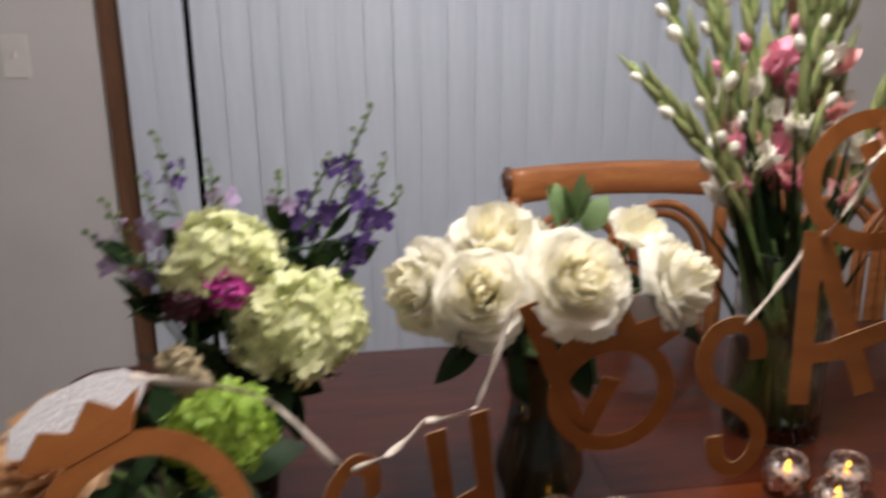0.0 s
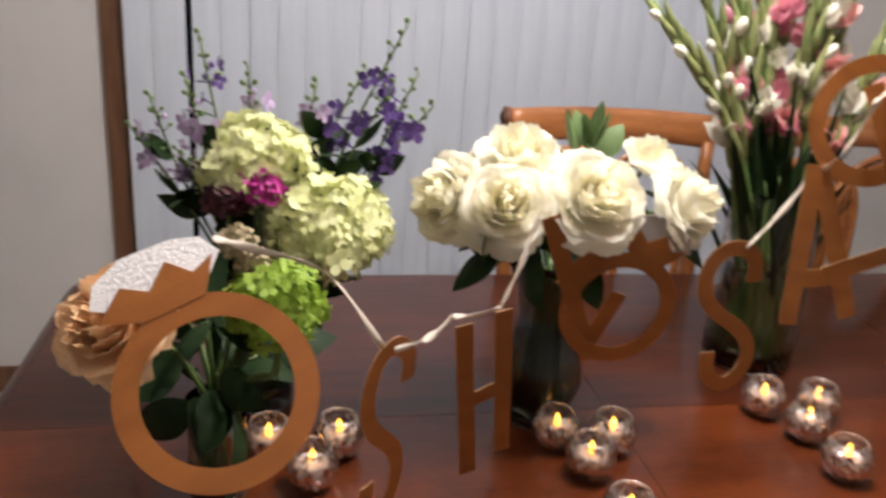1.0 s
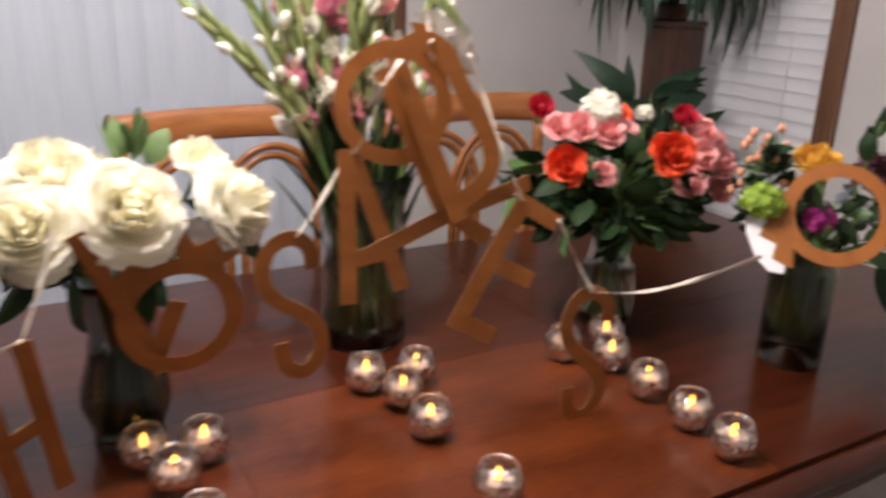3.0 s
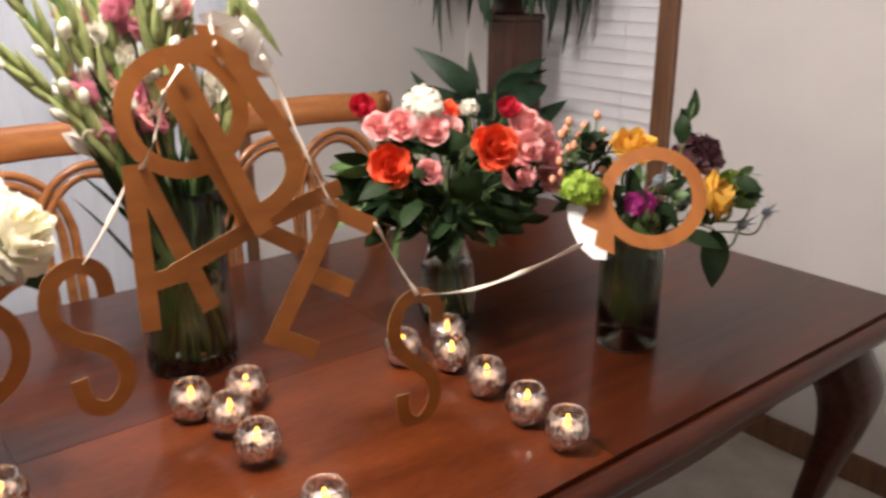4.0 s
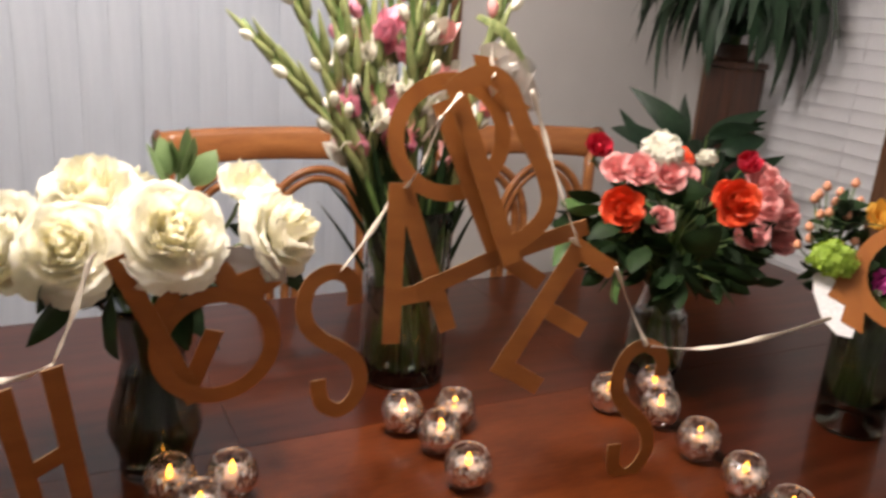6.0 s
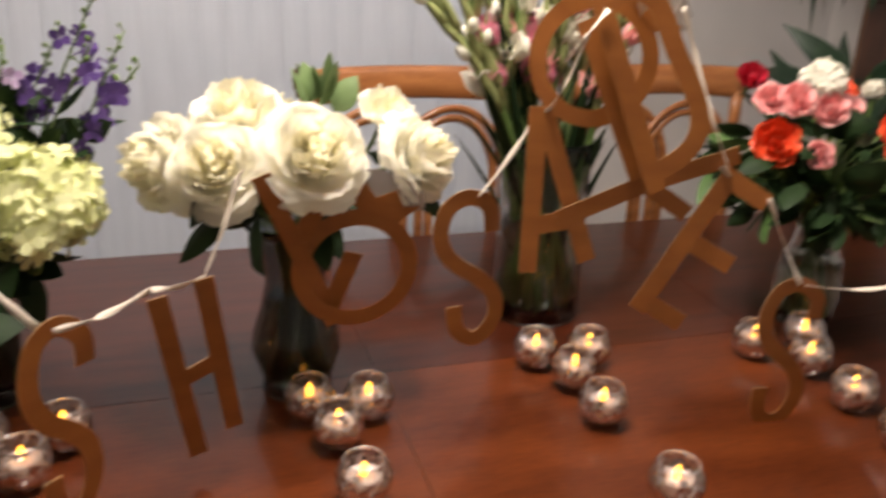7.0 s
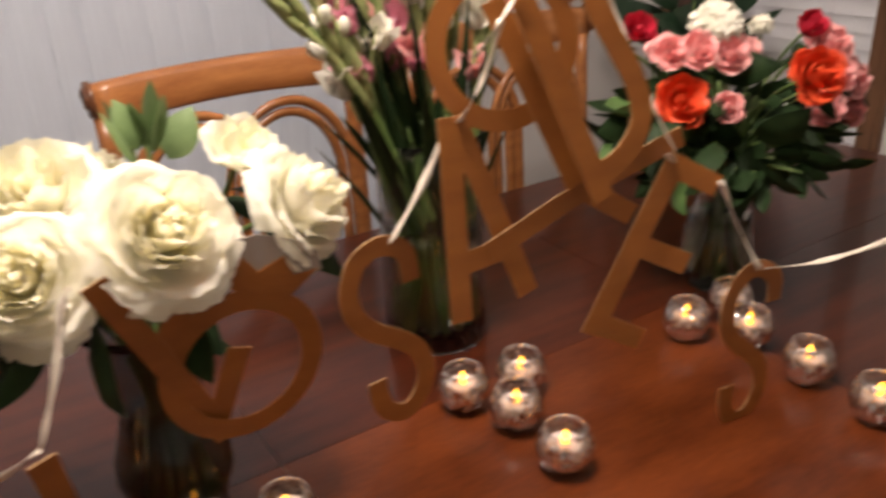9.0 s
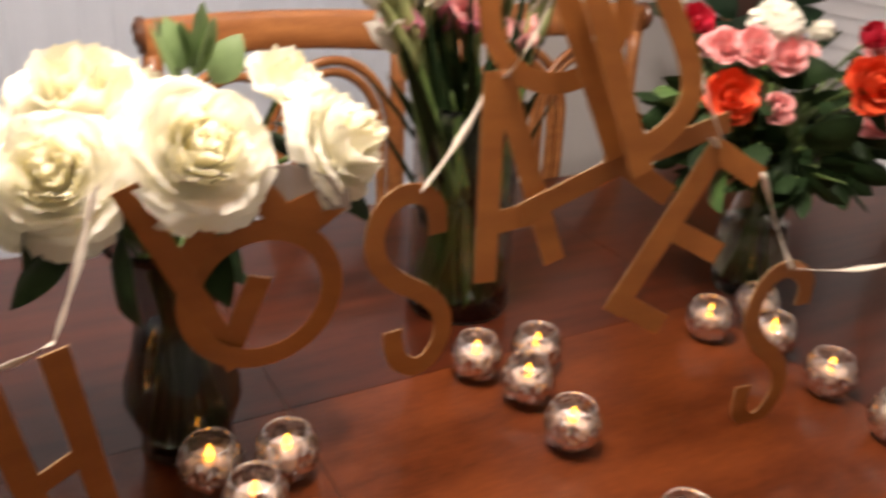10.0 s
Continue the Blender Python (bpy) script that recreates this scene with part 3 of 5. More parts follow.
part("print", box(-0.025, -0.21, 0.03, -0.0215, 0.21, 0.33), M["red_print"], picture, smooth=False)


# ---- dining table ----
TX0, TX1, TY0, TY1, TZ = -0.27, 2.185, 0.725, 1.825, 0.76


def outline(inset, z, corner=0.075, n=7):
    x0, x1, y0, y1 = TX0 + inset, TX1 - inset, TY0 + inset, TY1 - inset
    r = max(0.012, corner - inset)
    pts = []
    for cxx, cyy, a0 in ((x1 - r, y1 - r, 0), (x0 + r, y1 - r, 90), (x0 + r, y0 + r, 180), (x1 - r, y0 + r, 270)):
        for k in range(n):
            a = radians(a0 + 90 * k / (n - 1))
            pts.append((cxx + r * math.cos(a), cyy + r * math.sin(a), z))
    return pts


table = tagged(empty("dining_table", (TX0 + TX1) / 2, (TY0 + TY1) / 2, 0), "long glossy dark mahogany dining table with moulded edge", "table")
tc = Vector(((TX0 + TX1) / 2, (TY0 + TY1) / 2, 0))


def loops(rings):
    bm = bmesh.new()
    vs = [[bm.verts.new(Vector(p) - tc) for p in r] for r in rings]
    for a, b in zip(vs, vs[1:]):
        for k in range(len(a)):
            j = (k + 1) % len(a)
            bm.faces.new((a[k], a[j], b[j], b[k]))
    bm.faces.new(vs[0][::-1])
    bm.faces.new(vs[-1])
    return bm


tabletop = part("tabletop", loops([outline(i, z) for i, z in ((0.045, 0.706), (0.030, 0.707), (0.026, 0.714), (0.012, 0.716), (0.003, 0.722), (0.0, 0.731), (0.002, 0.741), (0.009, 0.749),
                                                               (0.020, 0.7535), (0.0255, 0.7545), (0.0275, 0.7515), (0.030, 0.7515))]), M["table"], table)
SEAMS = (0.613, 1.262)
MID = 1.245


def clip_panel(x0, x1, y0, y1):
    """One veneer field of the top, following the rounded corners."""
    src = [Vector(p) for p in outline(0.0312, TZ)]
    bm = bmesh.new()
    bm.faces.new([bm.verts.new(p) for p in src])
    for co, no in (((x0, 0, 0), (-1, 0, 0)), ((x1, 0, 0), (1, 0, 0)), ((0, y0, 0), (0, -1, 0)), ((0, y1, 0), (0, 1, 0))):
        bmesh.ops.bisect_plane(bm, geom=bm.verts[:] + bm.edges[:] + bm.faces[:], plane_co=co, plane_no=no, clear_outer=True)
    ret = bmesh.ops.extrude_face_region(bm, geom=bm.faces[:])
    for v in [g for g in ret["geom"] if isinstance(g, bmesh.types.BMVert)]:
        v.co.z -= 0.0075
    bmesh.ops.recalc_face_normals(bm, faces=bm.faces[:])
    for v in bm.verts:
        v.co -= tc
    return bm


g = 0.0005
xs = (-9, SEAMS[0], SEAMS[1], 9)
for i in range(3):
    for j, (ya, yb) in enumerate(((-9, MID), (MID, 9))):
        # Near panels of the first two columns take a paler tone than the rest.
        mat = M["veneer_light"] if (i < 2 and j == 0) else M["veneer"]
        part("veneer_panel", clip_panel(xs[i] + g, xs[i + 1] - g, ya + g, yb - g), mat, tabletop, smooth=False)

for y0, y1 in ((TY0 + 0.085, TY0 + 0.11), (TY1 - 0.11, TY1 - 0.085)):
    bm = bmesh.new()
    n = 40
    xa, xb = TX0 + 0.13, TX1 - 0.13
    prof = [(xa + (xb - xa) * k / n, 0.625 + 0.022 * math.cos(4 * math.pi * k / n)) for k in range(n + 1)]
    lo0 = [bm.verts.new(Vector((x, y0, z)) - tc) for x, z in prof]
    hi0 = [bm.verts.new(Vector((x, y0, 0.7055)) - tc) for x, z in prof]
    lo1 = [bm.verts.new(Vector((x, y1, z)) - tc) for x, z in prof]
    hi1 = [bm.verts.new(Vector((x, y1, 0.7055)) - tc) for x, z in prof]
    for k in range(n):
        bm.faces.new((lo0[k], lo0[k + 1], hi0[k + 1], hi0[k]))
        bm.faces.new((lo1[k + 1], lo1[k], hi1[k], hi1[k + 1]))
        bm.faces.new((lo0[k + 1], lo0[k], lo1[k], lo1[k + 1]))
    part("apron", bm, M["table"], table, smooth=False)
for x0, x1 in ((TX0 + 0.085, TX0 + 0.11), (TX1 - 0.11, TX1 - 0.085)):
    part("apron", box(x0 - tc.x, TY0 + 0.13 - tc.y, 0.62, x1 - tc.x, TY1 - 0.13 - tc.y, 0.7055, 0.003), M["table"], table, smooth=False)

LEG = ((0.706, 0.0, 0.052), (0.66, 0.002, 0.054), (0.625, 0.008, 0.060), (0.58, 0.022, 0.062), (0.53, 0.030, 0.054), (0.45, 0.024, 0.041), (0.36, 0.008, 0.033),
       (0.26, -0.008, 0.027), (0.16, -0.010, 0.024), (0.09, 0.004, 0.025), (0.05, 0.020, 0.034), (0.02, 0.026, 0.040), (0.0, 0.024, 0.036))
for sx, sy in ((-1, -1), (-1, 1), (1, -1), (1, 1)):
    px = (TX1 - 0.115 if sx > 0 else TX0 + 0.115) - tc.x
    py = (TY1 - 0.115 if sy > 0 else TY0 + 0.115) - tc.y
    bm = bmesh.new()
    rings = []
    dense = smooth_path([(o, h, z) for z, o, h in LEG], 3)
    for v in dense:
        ring = []
        for k in range(16):
            a = 2 * math.pi * k / 16
            c, s = math.cos(a), math.sin(a)
            q = 1 / max(abs(c), abs(s)) ** 0.55
            ring.append(bm.verts.new((px + sx * v.x + v.y * c * q, py + sy * v.x + v.y * s * q, max(0, v.z))))
        rings.append(ring)
    for a, b in zip(rings, rings[1:]):
        for k in range(16):
            bm.faces.new((a[k], a[(k + 1) % 16], b[(k + 1) % 16], b[k]))
    bm.faces.new(rings[-1])
    bm.faces.new(rings[0][::-1])
    bmesh.ops.recalc_face_normals(bm, faces=bm.faces[:])
    part("leg", bm, M["table"], table)


# ---- chairs ----
def dining_chair(x, y, rz, label, rake=0.0):
    """Origin on the floor under the middle of the back; the seat lies towards -y."""
    ch = tagged(empty("dining_chair", x, y, 0, rz), label, "chair", "chairs round the table")
    w = 0.235
    for s in (-1, 1):
        pts = smooth_path([(s * 0.21, 0.03, 0.0), (s * 0.215, 0.0, 0.25), (s * 0.222, -0.012, 0.46), (s * 0.228, -0.004, 0.75), (s * 0.232, 0.012, 1.03)], 5)
        part("back_post", tube(pts, 0.019, 10, flat=0.8), M["chair"], ch)
        pts = smooth_path([(s * 0.205, -0.44, 0.0), (s * 0.208, -0.425, 0.2), (s * 0.212, -0.42, 0.43)], 5)
        part("leg", tube(pts, 0.017, 10, taper=1.4), M["chair"], ch)
        part("scroll_end", tube([(s * 0.252, 0.012, 1.062), (s * 0.243, 0.012, 1.062)], 0.031, 14), M["chair_dark"], ch, "dark carved scroll end")
        pts = [(s * (0.2535 + 0.001), 0.012 + 0.022 * (1 - a / 13) * math.cos(a), 1.062 + 0.022 * (1 - a / 13) * math.sin(a)) for a in [k * 0.6 for k in range(20)]]
        part("carving", tube(pts, 0.003, 5), M["chair_dark"], ch)
    bm = bmesh.new()
    rows = []
    for k in range(17):
        u = -1 + 2 * k / 16
        xx = u * 0.243
        yy = 0.012 + 0.022 * (1 - u * u)
        top, bot = 1.088 + 0.006 * (1 - u * u), 1.012 + 0.012 * (1 - u * u)
        sec = [(-0.012, bot + 0.006), (-0.015, bot + 0.02), (-0.013, top - 0.012), (-0.006, top - 0.002), (0.006, top), (0.014, top - 0.01), (0.014, bot + 0.008), (0.004, bot), (-0.008, bot), (-0.012, bot + 0.006)]
        rows.append([(xx, yy + a, z) for a, z in sec])
    grid(bm, rows)
    bmesh.ops.remove_doubles(bm, verts=bm.verts[:], dist=1e-5)
    bmesh.ops.holes_fill(bm, edges=bm.edges[:])
    bmesh.ops.recalc_face_normals(bm, faces=bm.faces[:])
    part("crest_rail", bm, M["chair"], ch)
    # interlaced arches
    for c in (-0.088, 0.088):
        for half, dy in ((0.128, 0.006), (0.106, 0.001)):
            pts = [(c - half, 0.0, 0.52)] + [(c - half, 0.004, 0.66)]
            pts += [(c - half * math.cos(radians(a)), 0.010, 0.84 + (0.165 - (0.128 - half)) * math.sin(radians(a))) for a in range(0, 181, 15)]
            pts += [(c + half, 0.004, 0.66), (c + half, 0.0, 0.52)]
            part("arch", tube([(px, py - (dy if c < 0 else dy + 0.006), pz) for px, py, pz in smooth_path(pts, 2)], 0.0115, 8, flat=0.75), M["chair"], ch)
    part("back_rail", box(-0.215, -0.02, 0.485, 0.215, 0.012, 0.53, 0.006), M["chair"], ch, smooth=False)
    part("seat_frame", box(-0.235, -0.455, 0.405, 0.235, -0.016, 0.452, 0.010), M["chair"], ch, smooth=False)
    bm = box(-0.222, -0.445, 0.4525, 0.222, -0.030, 0.487, 0.016)
    part("seat", bm, M["cushion"], ch, "brown cloth seat pad")
    for ob in ch.children:
        if rake and ob.name.split(".")[0] not in ("seat", "seat_frame", "leg"):
            for v in ob.data.vertices:
                v.co.y += rake * max(0.0, v.co.z - 0.46)
    return ch


dining_chair(0.853, 1.925, 0, "honey cherry wooden dining chair with interlaced arch back")
dining_chair(1.455, 1.925, 0, "honey cherry wooden dining chair with interlaced arch back")
dining_chair(-0.330, 1.28, 90, "honey cherry dining chair pushed in at the table's end", 0.227)


# ---- flower parts ----
RNG = random.Random(11)


def petal_mesh(name, rk, hk, half, flare, curl, seed, nu=14, nv=7):
    """One petal of a unit bloom: a patch of a cup round z, with a wavy, rolled rim."""
    r = random.Random(seed)
    ph, amp = r.uniform(0, 6), r.uniform(0.6, 1.2)
    bm = bmesh.new()
    rows = []
    for j in range(nv + 1):
        v = j / nv
        wide = half * (0.35 + 0.65 * math.sin(math.pi * (0.12 + 0.52 * v))) * (1 - 0.32 * max(0, v - 0.75) / 0.25)
        row = []
        for i in range(nu + 1):
            u = -1 + 2 * i / nu
            tip = 1 - 0.16 * v * u * u + 0.06 * math.cos(3 * u + ph) * v * v + (0.16 * (1 - abs(u)) ** 1.4 + 0.026 * math.sin(15 * u + ph) + 0.014 * math.sin(26 * u)) * v ** 6
            rad = 0.06 + rk * math.sin(min(1.0, v * 1.35) * math.pi / 2) ** 0.8 * (1 - 0.10 * v * v) + flare * v ** 5 + (0.036 * amp * math.sin(3 * u + ph) + 0.016 * math.sin(12 * u + 2 * ph) * v * v) * v ** 3
            zz = hk * (v ** 1.15) * tip - curl * v ** 5 - 0.06 * curl * math.cos(4 * u + ph)
            a = radians(wide) * u
            row.append((rad * math.cos(a), rad * math.sin(a), zz))
        rows.append(row)
    grid(bm, rows)
    me = bpy.data.meshes.new(name)
    bm.to_mesh(me)
    bm.free()
    return me


# count, radius, height, half angle, flare, curl
ROSE_RINGS = ((4, 0.06, 0.80, 86, 0.02, 0.00), (4, 0.13, 0.83, 76, 0.03, 0.01), (5, 0.22, 0.83, 66, 0.05, 0.02), (5, 0.32, 0.82, 60, 0.08, 0.04), (6, 0.43, 0.78, 54, 0.11, 0.07),
              (6, 0.55, 0.71, 52, 0.15, 0.12), (6, 0.67, 0.60, 49, 0.21, 0.20), (6, 0.77, 0.46, 47, 0.26, 0.27), (5, 0.78, 0.26, 40, 0.30, 0.30))
PETALS = {(k, v): petal_mesh("petal", rk, hk, half, fl, cu, 10 * k + v) for k, (n, rk, hk, half, fl, cu) in enumerate(ROSE_RINGS) for v in range(3)}
FULL, SMALL, BUDDING = (0, 1, 2, 3, 4, 5, 6, 7, 8), (0, 1, 3, 5, 6), (0, 1, 3, 4)


def petal_places(rings, seed):
    r = random.Random(seed)
    for place, k in enumerate(rings):
        spin = r.uniform(0, 360)
        count = ROSE_RINGS[k][0]
        for i in range(count):
            tilt = r.uniform(-7, 7)
            yield (k, r.randrange(3)), pose(0, 0, 0.016 * (len(rings) - place) - 0.34, 0, tilt, spin + 360 * i / count + r.uniform(-9, 9)) @ Matrix.Scale(r.uniform(0.94, 1.07), 4)


def leaf_mesh(length, width, droop, fold=0.25, n=9, wave=0.0):
    """A leaf along +z from its stalk, face to +x."""
    bm = bmesh.new()
    rows = []
    for j in range(n + 1):
        v = j / n
        w = width * (math.sin(math.pi * v ** 0.8) ** 0.85 + 0.03 * (1 - v))
        c = Vector((droop * length * v * v, 0, length * v * (1 - 0.25 * abs(droop) * v)))
        rows.append([c + Vector((fold * abs(u) * w + wave * w * math.sin(9 * v + 2 * u), u * w, 0)) for u in (-1, -0.5, 0, 0.5, 1)])
    grid(bm, rows)
    me = bpy.data.meshes.new("leaf")
    bm.to_mesh(me)
    bm.free()
    return me


LEAF_MESH = [leaf_mesh(0.075, 0.019, 0.35), leaf_mesh(0.090, 0.024, 0.55, wave=0.08), leaf_mesh(0.06, 0.017, 0.15), leaf_mesh(0.11, 0.028, 0.8, wave=0.05)]
for me in LEAF_MESH:
    me.materials.append(M["leaf"])
LEAF_MID = [me.copy() for me in LEAF_MESH]
for me in LEAF_MID:
    me.materials.clear()
    me.materials.append(M["leaf_mid"])


def leaf(parent, place, direction, spin=0.0, scale=1.0, kind=0, mid=False):
    me = (LEAF_MID if mid else LEAF_MESH)[kind]
    return placed("leaf", me, None, parent, m=aim(place, direction, spin, scale))


def stem_to(parent, root, head, direction, radius=0.0028, material="stem"):
    """A curved stem in world space from root to the back of a bloom; parent sits at the head."""
    root, head, d = Vector(root), Vector(head), Vector(direction).normalized()
    neck = head - 0.05 * d
    mid = (root * 0.35 + neck * 0.65) + Vector((0, 0, 0.012))
    pts = smooth_path([root, mid, neck, head - 0.004 * d], 5)
    inv = parent.matrix_basis.inverted()
    return part("stem", tube([inv @ p for p in pts], radius, 6), M[material], parent)


def head_at(name, place):
    ob = new(name)
    ob.empty_display_size = 0.02
    ob.matrix_basis = Matrix.Translation(place)
    return ob


PETALS_OF = {}


def rose(name, place, direction, radius, material, label, root, group="", rings=FULL, seed=0, leaves=1):
    """A cut rose: bloom of petals on its own stem down to root."""
    ob = tagged(head_at(name, place), label, "rose", group)
    d = Vector(direction).normalized()
    heart = "rose_heart" if material == "white_rose" else material
    bloom = part("bloom", lathe(((0, -0.14), (0.10, -0.12), (0.22, -0.03), (0.20, 0.16), (0.12, 0.34), (0.05, 0.42), (0, 0.43)), 12), M[heart], ob, m=aim((0, 0, 0), d, 0, radius))
    for key, m in petal_places(rings, seed):
        if (material, key) not in PETALS_OF:
            PETALS_OF[material, key] = PETALS[key].copy()
            PETALS_OF[material, key].materials.append(M[heart if key[0] < 4 else material])
        placed("petal", PETALS_OF[material, key], None, bloom, m=m)
    part("calyx", lathe(((0, -0.42), (0.09, -0.40), (0.17, -0.34), (0.22, -0.26), (0.12, -0.26)), 10), M["leaf_mid"], ob, m=aim((0, 0, 0), d, 0, radius))
    stem_to(ob, root, Vector(place) - 0.4 * radius * d, d)
    r = random.Random(seed + 100)
    for k in range(leaves):
        a = r.uniform(0, 6.3)
        side = (Vector((math.cos(a), math.sin(a), r.uniform(-0.3, 0.2)))).normalized()
        leaf(ob, -d * (0.045 + 0.02 * k) + Vector((0, 0, -0.005)), side, r.uniform(0, 360), r.uniform(0.7, 1.05), r.randrange(3))
    return ob


def floret_mesh():
    """Four rounded sepals, unit size."""
    bm = bmesh.new()
    for k in range(4):
        a = math.pi / 2 * k
        c, s = math.cos(a), math.sin(a)
        pts = [(0.05, 0, 0), (0.42, -0.40, 0.12), (0.86, -0.42, 0.24), (1.08, -0.10, 0.20), (0.98, 0.30, 0.05), (0.46, 0.44, 0.02)]
        bm.faces.new([bm.verts.new((x * c - y * s, x * s + y * c, z)) for x, y, z in pts])
    me = bpy.data.meshes.new("floret")
    bm.to_mesh(me)
    bm.free()
    return me


FLORET = floret_mesh()


def hydrangea(place, radius, material, label, root, seed, count=330, size=0.0135, squash=0.85):
    ob = tagged(head_at("hydrangea", place), label, "hydrangea")
    r = random.Random(seed)
    bm = bmesh.new()
    for k in range(count):
        z = 1 - 1.75 * (k + 0.5) / count
        a = 2.39996 * k
        q = math.sqrt(max(0, 1 - z * z))
        d = Vector((q * math.cos(a), q * math.sin(a), z))
        rr = radius * (1 + 0.30 * noise.noise(d * 2.4 + Vector((seed, 0, 0)))) * r.uniform(0.80, 1.07)
        add_mesh(bm, FLORET, aim(Vector((d.x, d.y, d.z * squash)) * rr, (d + Vector((r.uniform(-0.65, 0.65), r.uniform(-0.65, 0.65), r.uniform(-0.5, 0.6)))).normalized(), r.uniform(0, 90), size * r.uniform(0.75, 1.2)))
    part("bloom", bm, M[material], ob, smooth=False)
    bm = bmesh.new()
    bmesh.ops.create_icosphere(bm, subdivisions=2, radius=radius * 0.72)
    part("core", bm, M["leaf_mid"], ob)
    stem_to(ob, root, Vector(place) - Vector((0, 0, radius * 0.5)), (0, 0, 1), 0.004)
    for k in range(3):
        a = r.uniform(0, 6.3)
        leaf(ob, (0.4 * radius * math.cos(a), 0.4 * radius * math.sin(a), -radius * 0.7), (math.cos(a), math.sin(a), -0.1), r.uniform(0, 360), r.uniform(0.8, 1.1) * radius / 0.066, 1)
    return ob


def stock(root, tip, material, seed, label, blossoms=12):
    """A stock spike: open four-petalled blossoms below, buds above."""
    root, tip = Vector(root), Vector(tip)
    ob = tagged(head_at("stock_flower", tip), label, "stock flower", "stock spikes in the bouquet")
    r = random.Random(seed)
    mid = root.lerp(tip, 0.5) + Vector((r.uniform(-0.015, 0.015), r.uniform(-0.015, 0.015), 0.01))
    pts = [p - tip for p in smooth_path([root, mid, tip], 10)]
    part("stem", tube(pts, 0.0026, 6, taper=0.5), M["stem"], ob)
    for k in range(blossoms):
        f = r.uniform(0.52, 0.88)
        p = pts[int(f * (len(pts) - 1))]
        a = r.uniform(0, 6.3)
        side = Vector((math.cos(a), math.sin(a), r.uniform(0.0, 0.6))).normalized()
        bm = bmesh.new()
        add_mesh(bm, FLORET, aim(p + side * r.uniform(0.014, 0.026), side + Vector((0, -0.4, -0.2)), r.uniform(0, 90), r.uniform(0.009, 0.016)))
        tube([p, p + side * 0.016], 0.0012, 5, bm)
        part("blossom", bm, M[material], ob)
    for k in range(8):
        f = 0.80 + 0.20 * k / 7
        p = pts[int(f * (len(pts) - 1))]
        a = 2.4 * k
        side = Vector((math.cos(a), math.sin(a), 0.9)).normalized()
        q = p + side * r.uniform(0.008, 0.020) * (1.25 - f * 0.6)
        bm = tube([p, q], 0.0009, 5)
        add_mesh(bm, BUD, aim(q, side, 0, r.uniform(0.0026, 0.0044)))
        part("bud", bm, M["stem"] if k % 2 == 0 else M[material if k < 5 else "stem"], ob)
    for k in range(4):
        f = r.uniform(0.35, 0.7)
        p = pts[int(f * (len(pts) - 1))]
        a = r.uniform(0, 6.3)
        leaf(ob, p, (math.cos(a), math.sin(a), 0.5), r.uniform(0, 360), r.uniform(0.6, 0.9), 0)
    return ob


bm = lathe(((0, -1), (0.7, -0.6), (0.9, 0.1), (0.6, 0.8), (0, 1.3)), 8)
BUD = bpy.data.meshes.new("bud")
bm.to_mesh(BUD)
bm.free()


# ---- vases ----
def vase(name, x, y, outer, material, label, water=0.0, wall=0.0035, ripple=0.0, waves=0, n=36):
    ob = tagged(empty(name, x, y, TZ), label, "vase")
    inner = [(max(0.0, r - wall), z if i else z + 0.010) for i, (r, z) in enumerate(outer)]
    prof = [(0, 0.0)] + list(outer) + [(outer[-1][0] - wall / 2, outer[-1][1] + wall * 0.4)] + inner[::-1] + [(0, 0.010)]
    bm = lathe(prof, n, ripple=ripple, waves=waves)
    bmesh.ops.recalc_face_normals(bm, faces=bm.faces[:])
    part("glass_body", bm, M[material], ob)
    if water:
        w = [(r - 0.0006, z) for r, z in inner if z < water]
        bm = lathe([(0, 0.0106)] + w + [(w[-1][0], water), (0, water)], n)
        bmesh.ops.recalc_face_normals(bm, faces=bm.faces[:])
        part("water", bm, M["water"], ob)
    return ob


def stems_in(x, y, z0, z1, r0, r1, n, seed, label):
    """A bunch of cut stems standing in a vase."""
    r = random.Random(seed)
    ob = tagged(empty("flower_stems", x, y, TZ), label, "stems")
    for k in range(n):
        a, b = r.uniform(0, 6.3), r.uniform(0, 6.3)
        q0, q1 = r0 * math.sqrt(r.random()), r1 * math.sqrt(r.random())
        part("stem", tube(smooth_path([(q0 * math.cos(a), q0 * math.sin(a), z0), (0.3 * q0 * math.cos(a) + 0.3 * q1 * math.cos(b), 0.3 * q0 * math.sin(a) + 0.3 * q1 * math.sin(b), (z0 + z1) / 2), (q1 * math.cos(b), q1 * math.sin(b), z1)], 4), r.uniform(0.0024, 0.004), 6), M["stem"], ob)
    return ob


def foliage(x, y, z, n, seed, spread, label, up=(-0.4, 0.35), mid=0.2, scale=1.0, kinds=(0, 1, 2)):
    """Collar of leaves round the mouth of a vase."""
    ob = tagged(empty("foliage", x, y, z), label, "foliage")
    r = random.Random(seed)
    for k in range(n):
        a = 6.283 * k / n + r.uniform(-0.4, 0.4)
        q = spread * r.uniform(0.25, 1.0)
        d = Vector((math.cos(a), math.sin(a), r.uniform(*up)))
        p = Vector((q * math.cos(a), q * math.sin(a), r.uniform(-0.02, 0.05)))
        leaf(ob, p, d, r.uniform(0, 360), scale * r.uniform(0.75, 1.2), r.choice(kinds), r.random() < mid)
        part("stalk", tube([Vector((0.15 * p.x, 0.15 * p.y, -0.06)), 0.6 * p + Vector((0, 0, -0.01)), p], 0.0016, 5), M["stem"], ob)
    return ob


# white roses in a flared grey glass vase
WX, WY = 0.498, 1.235
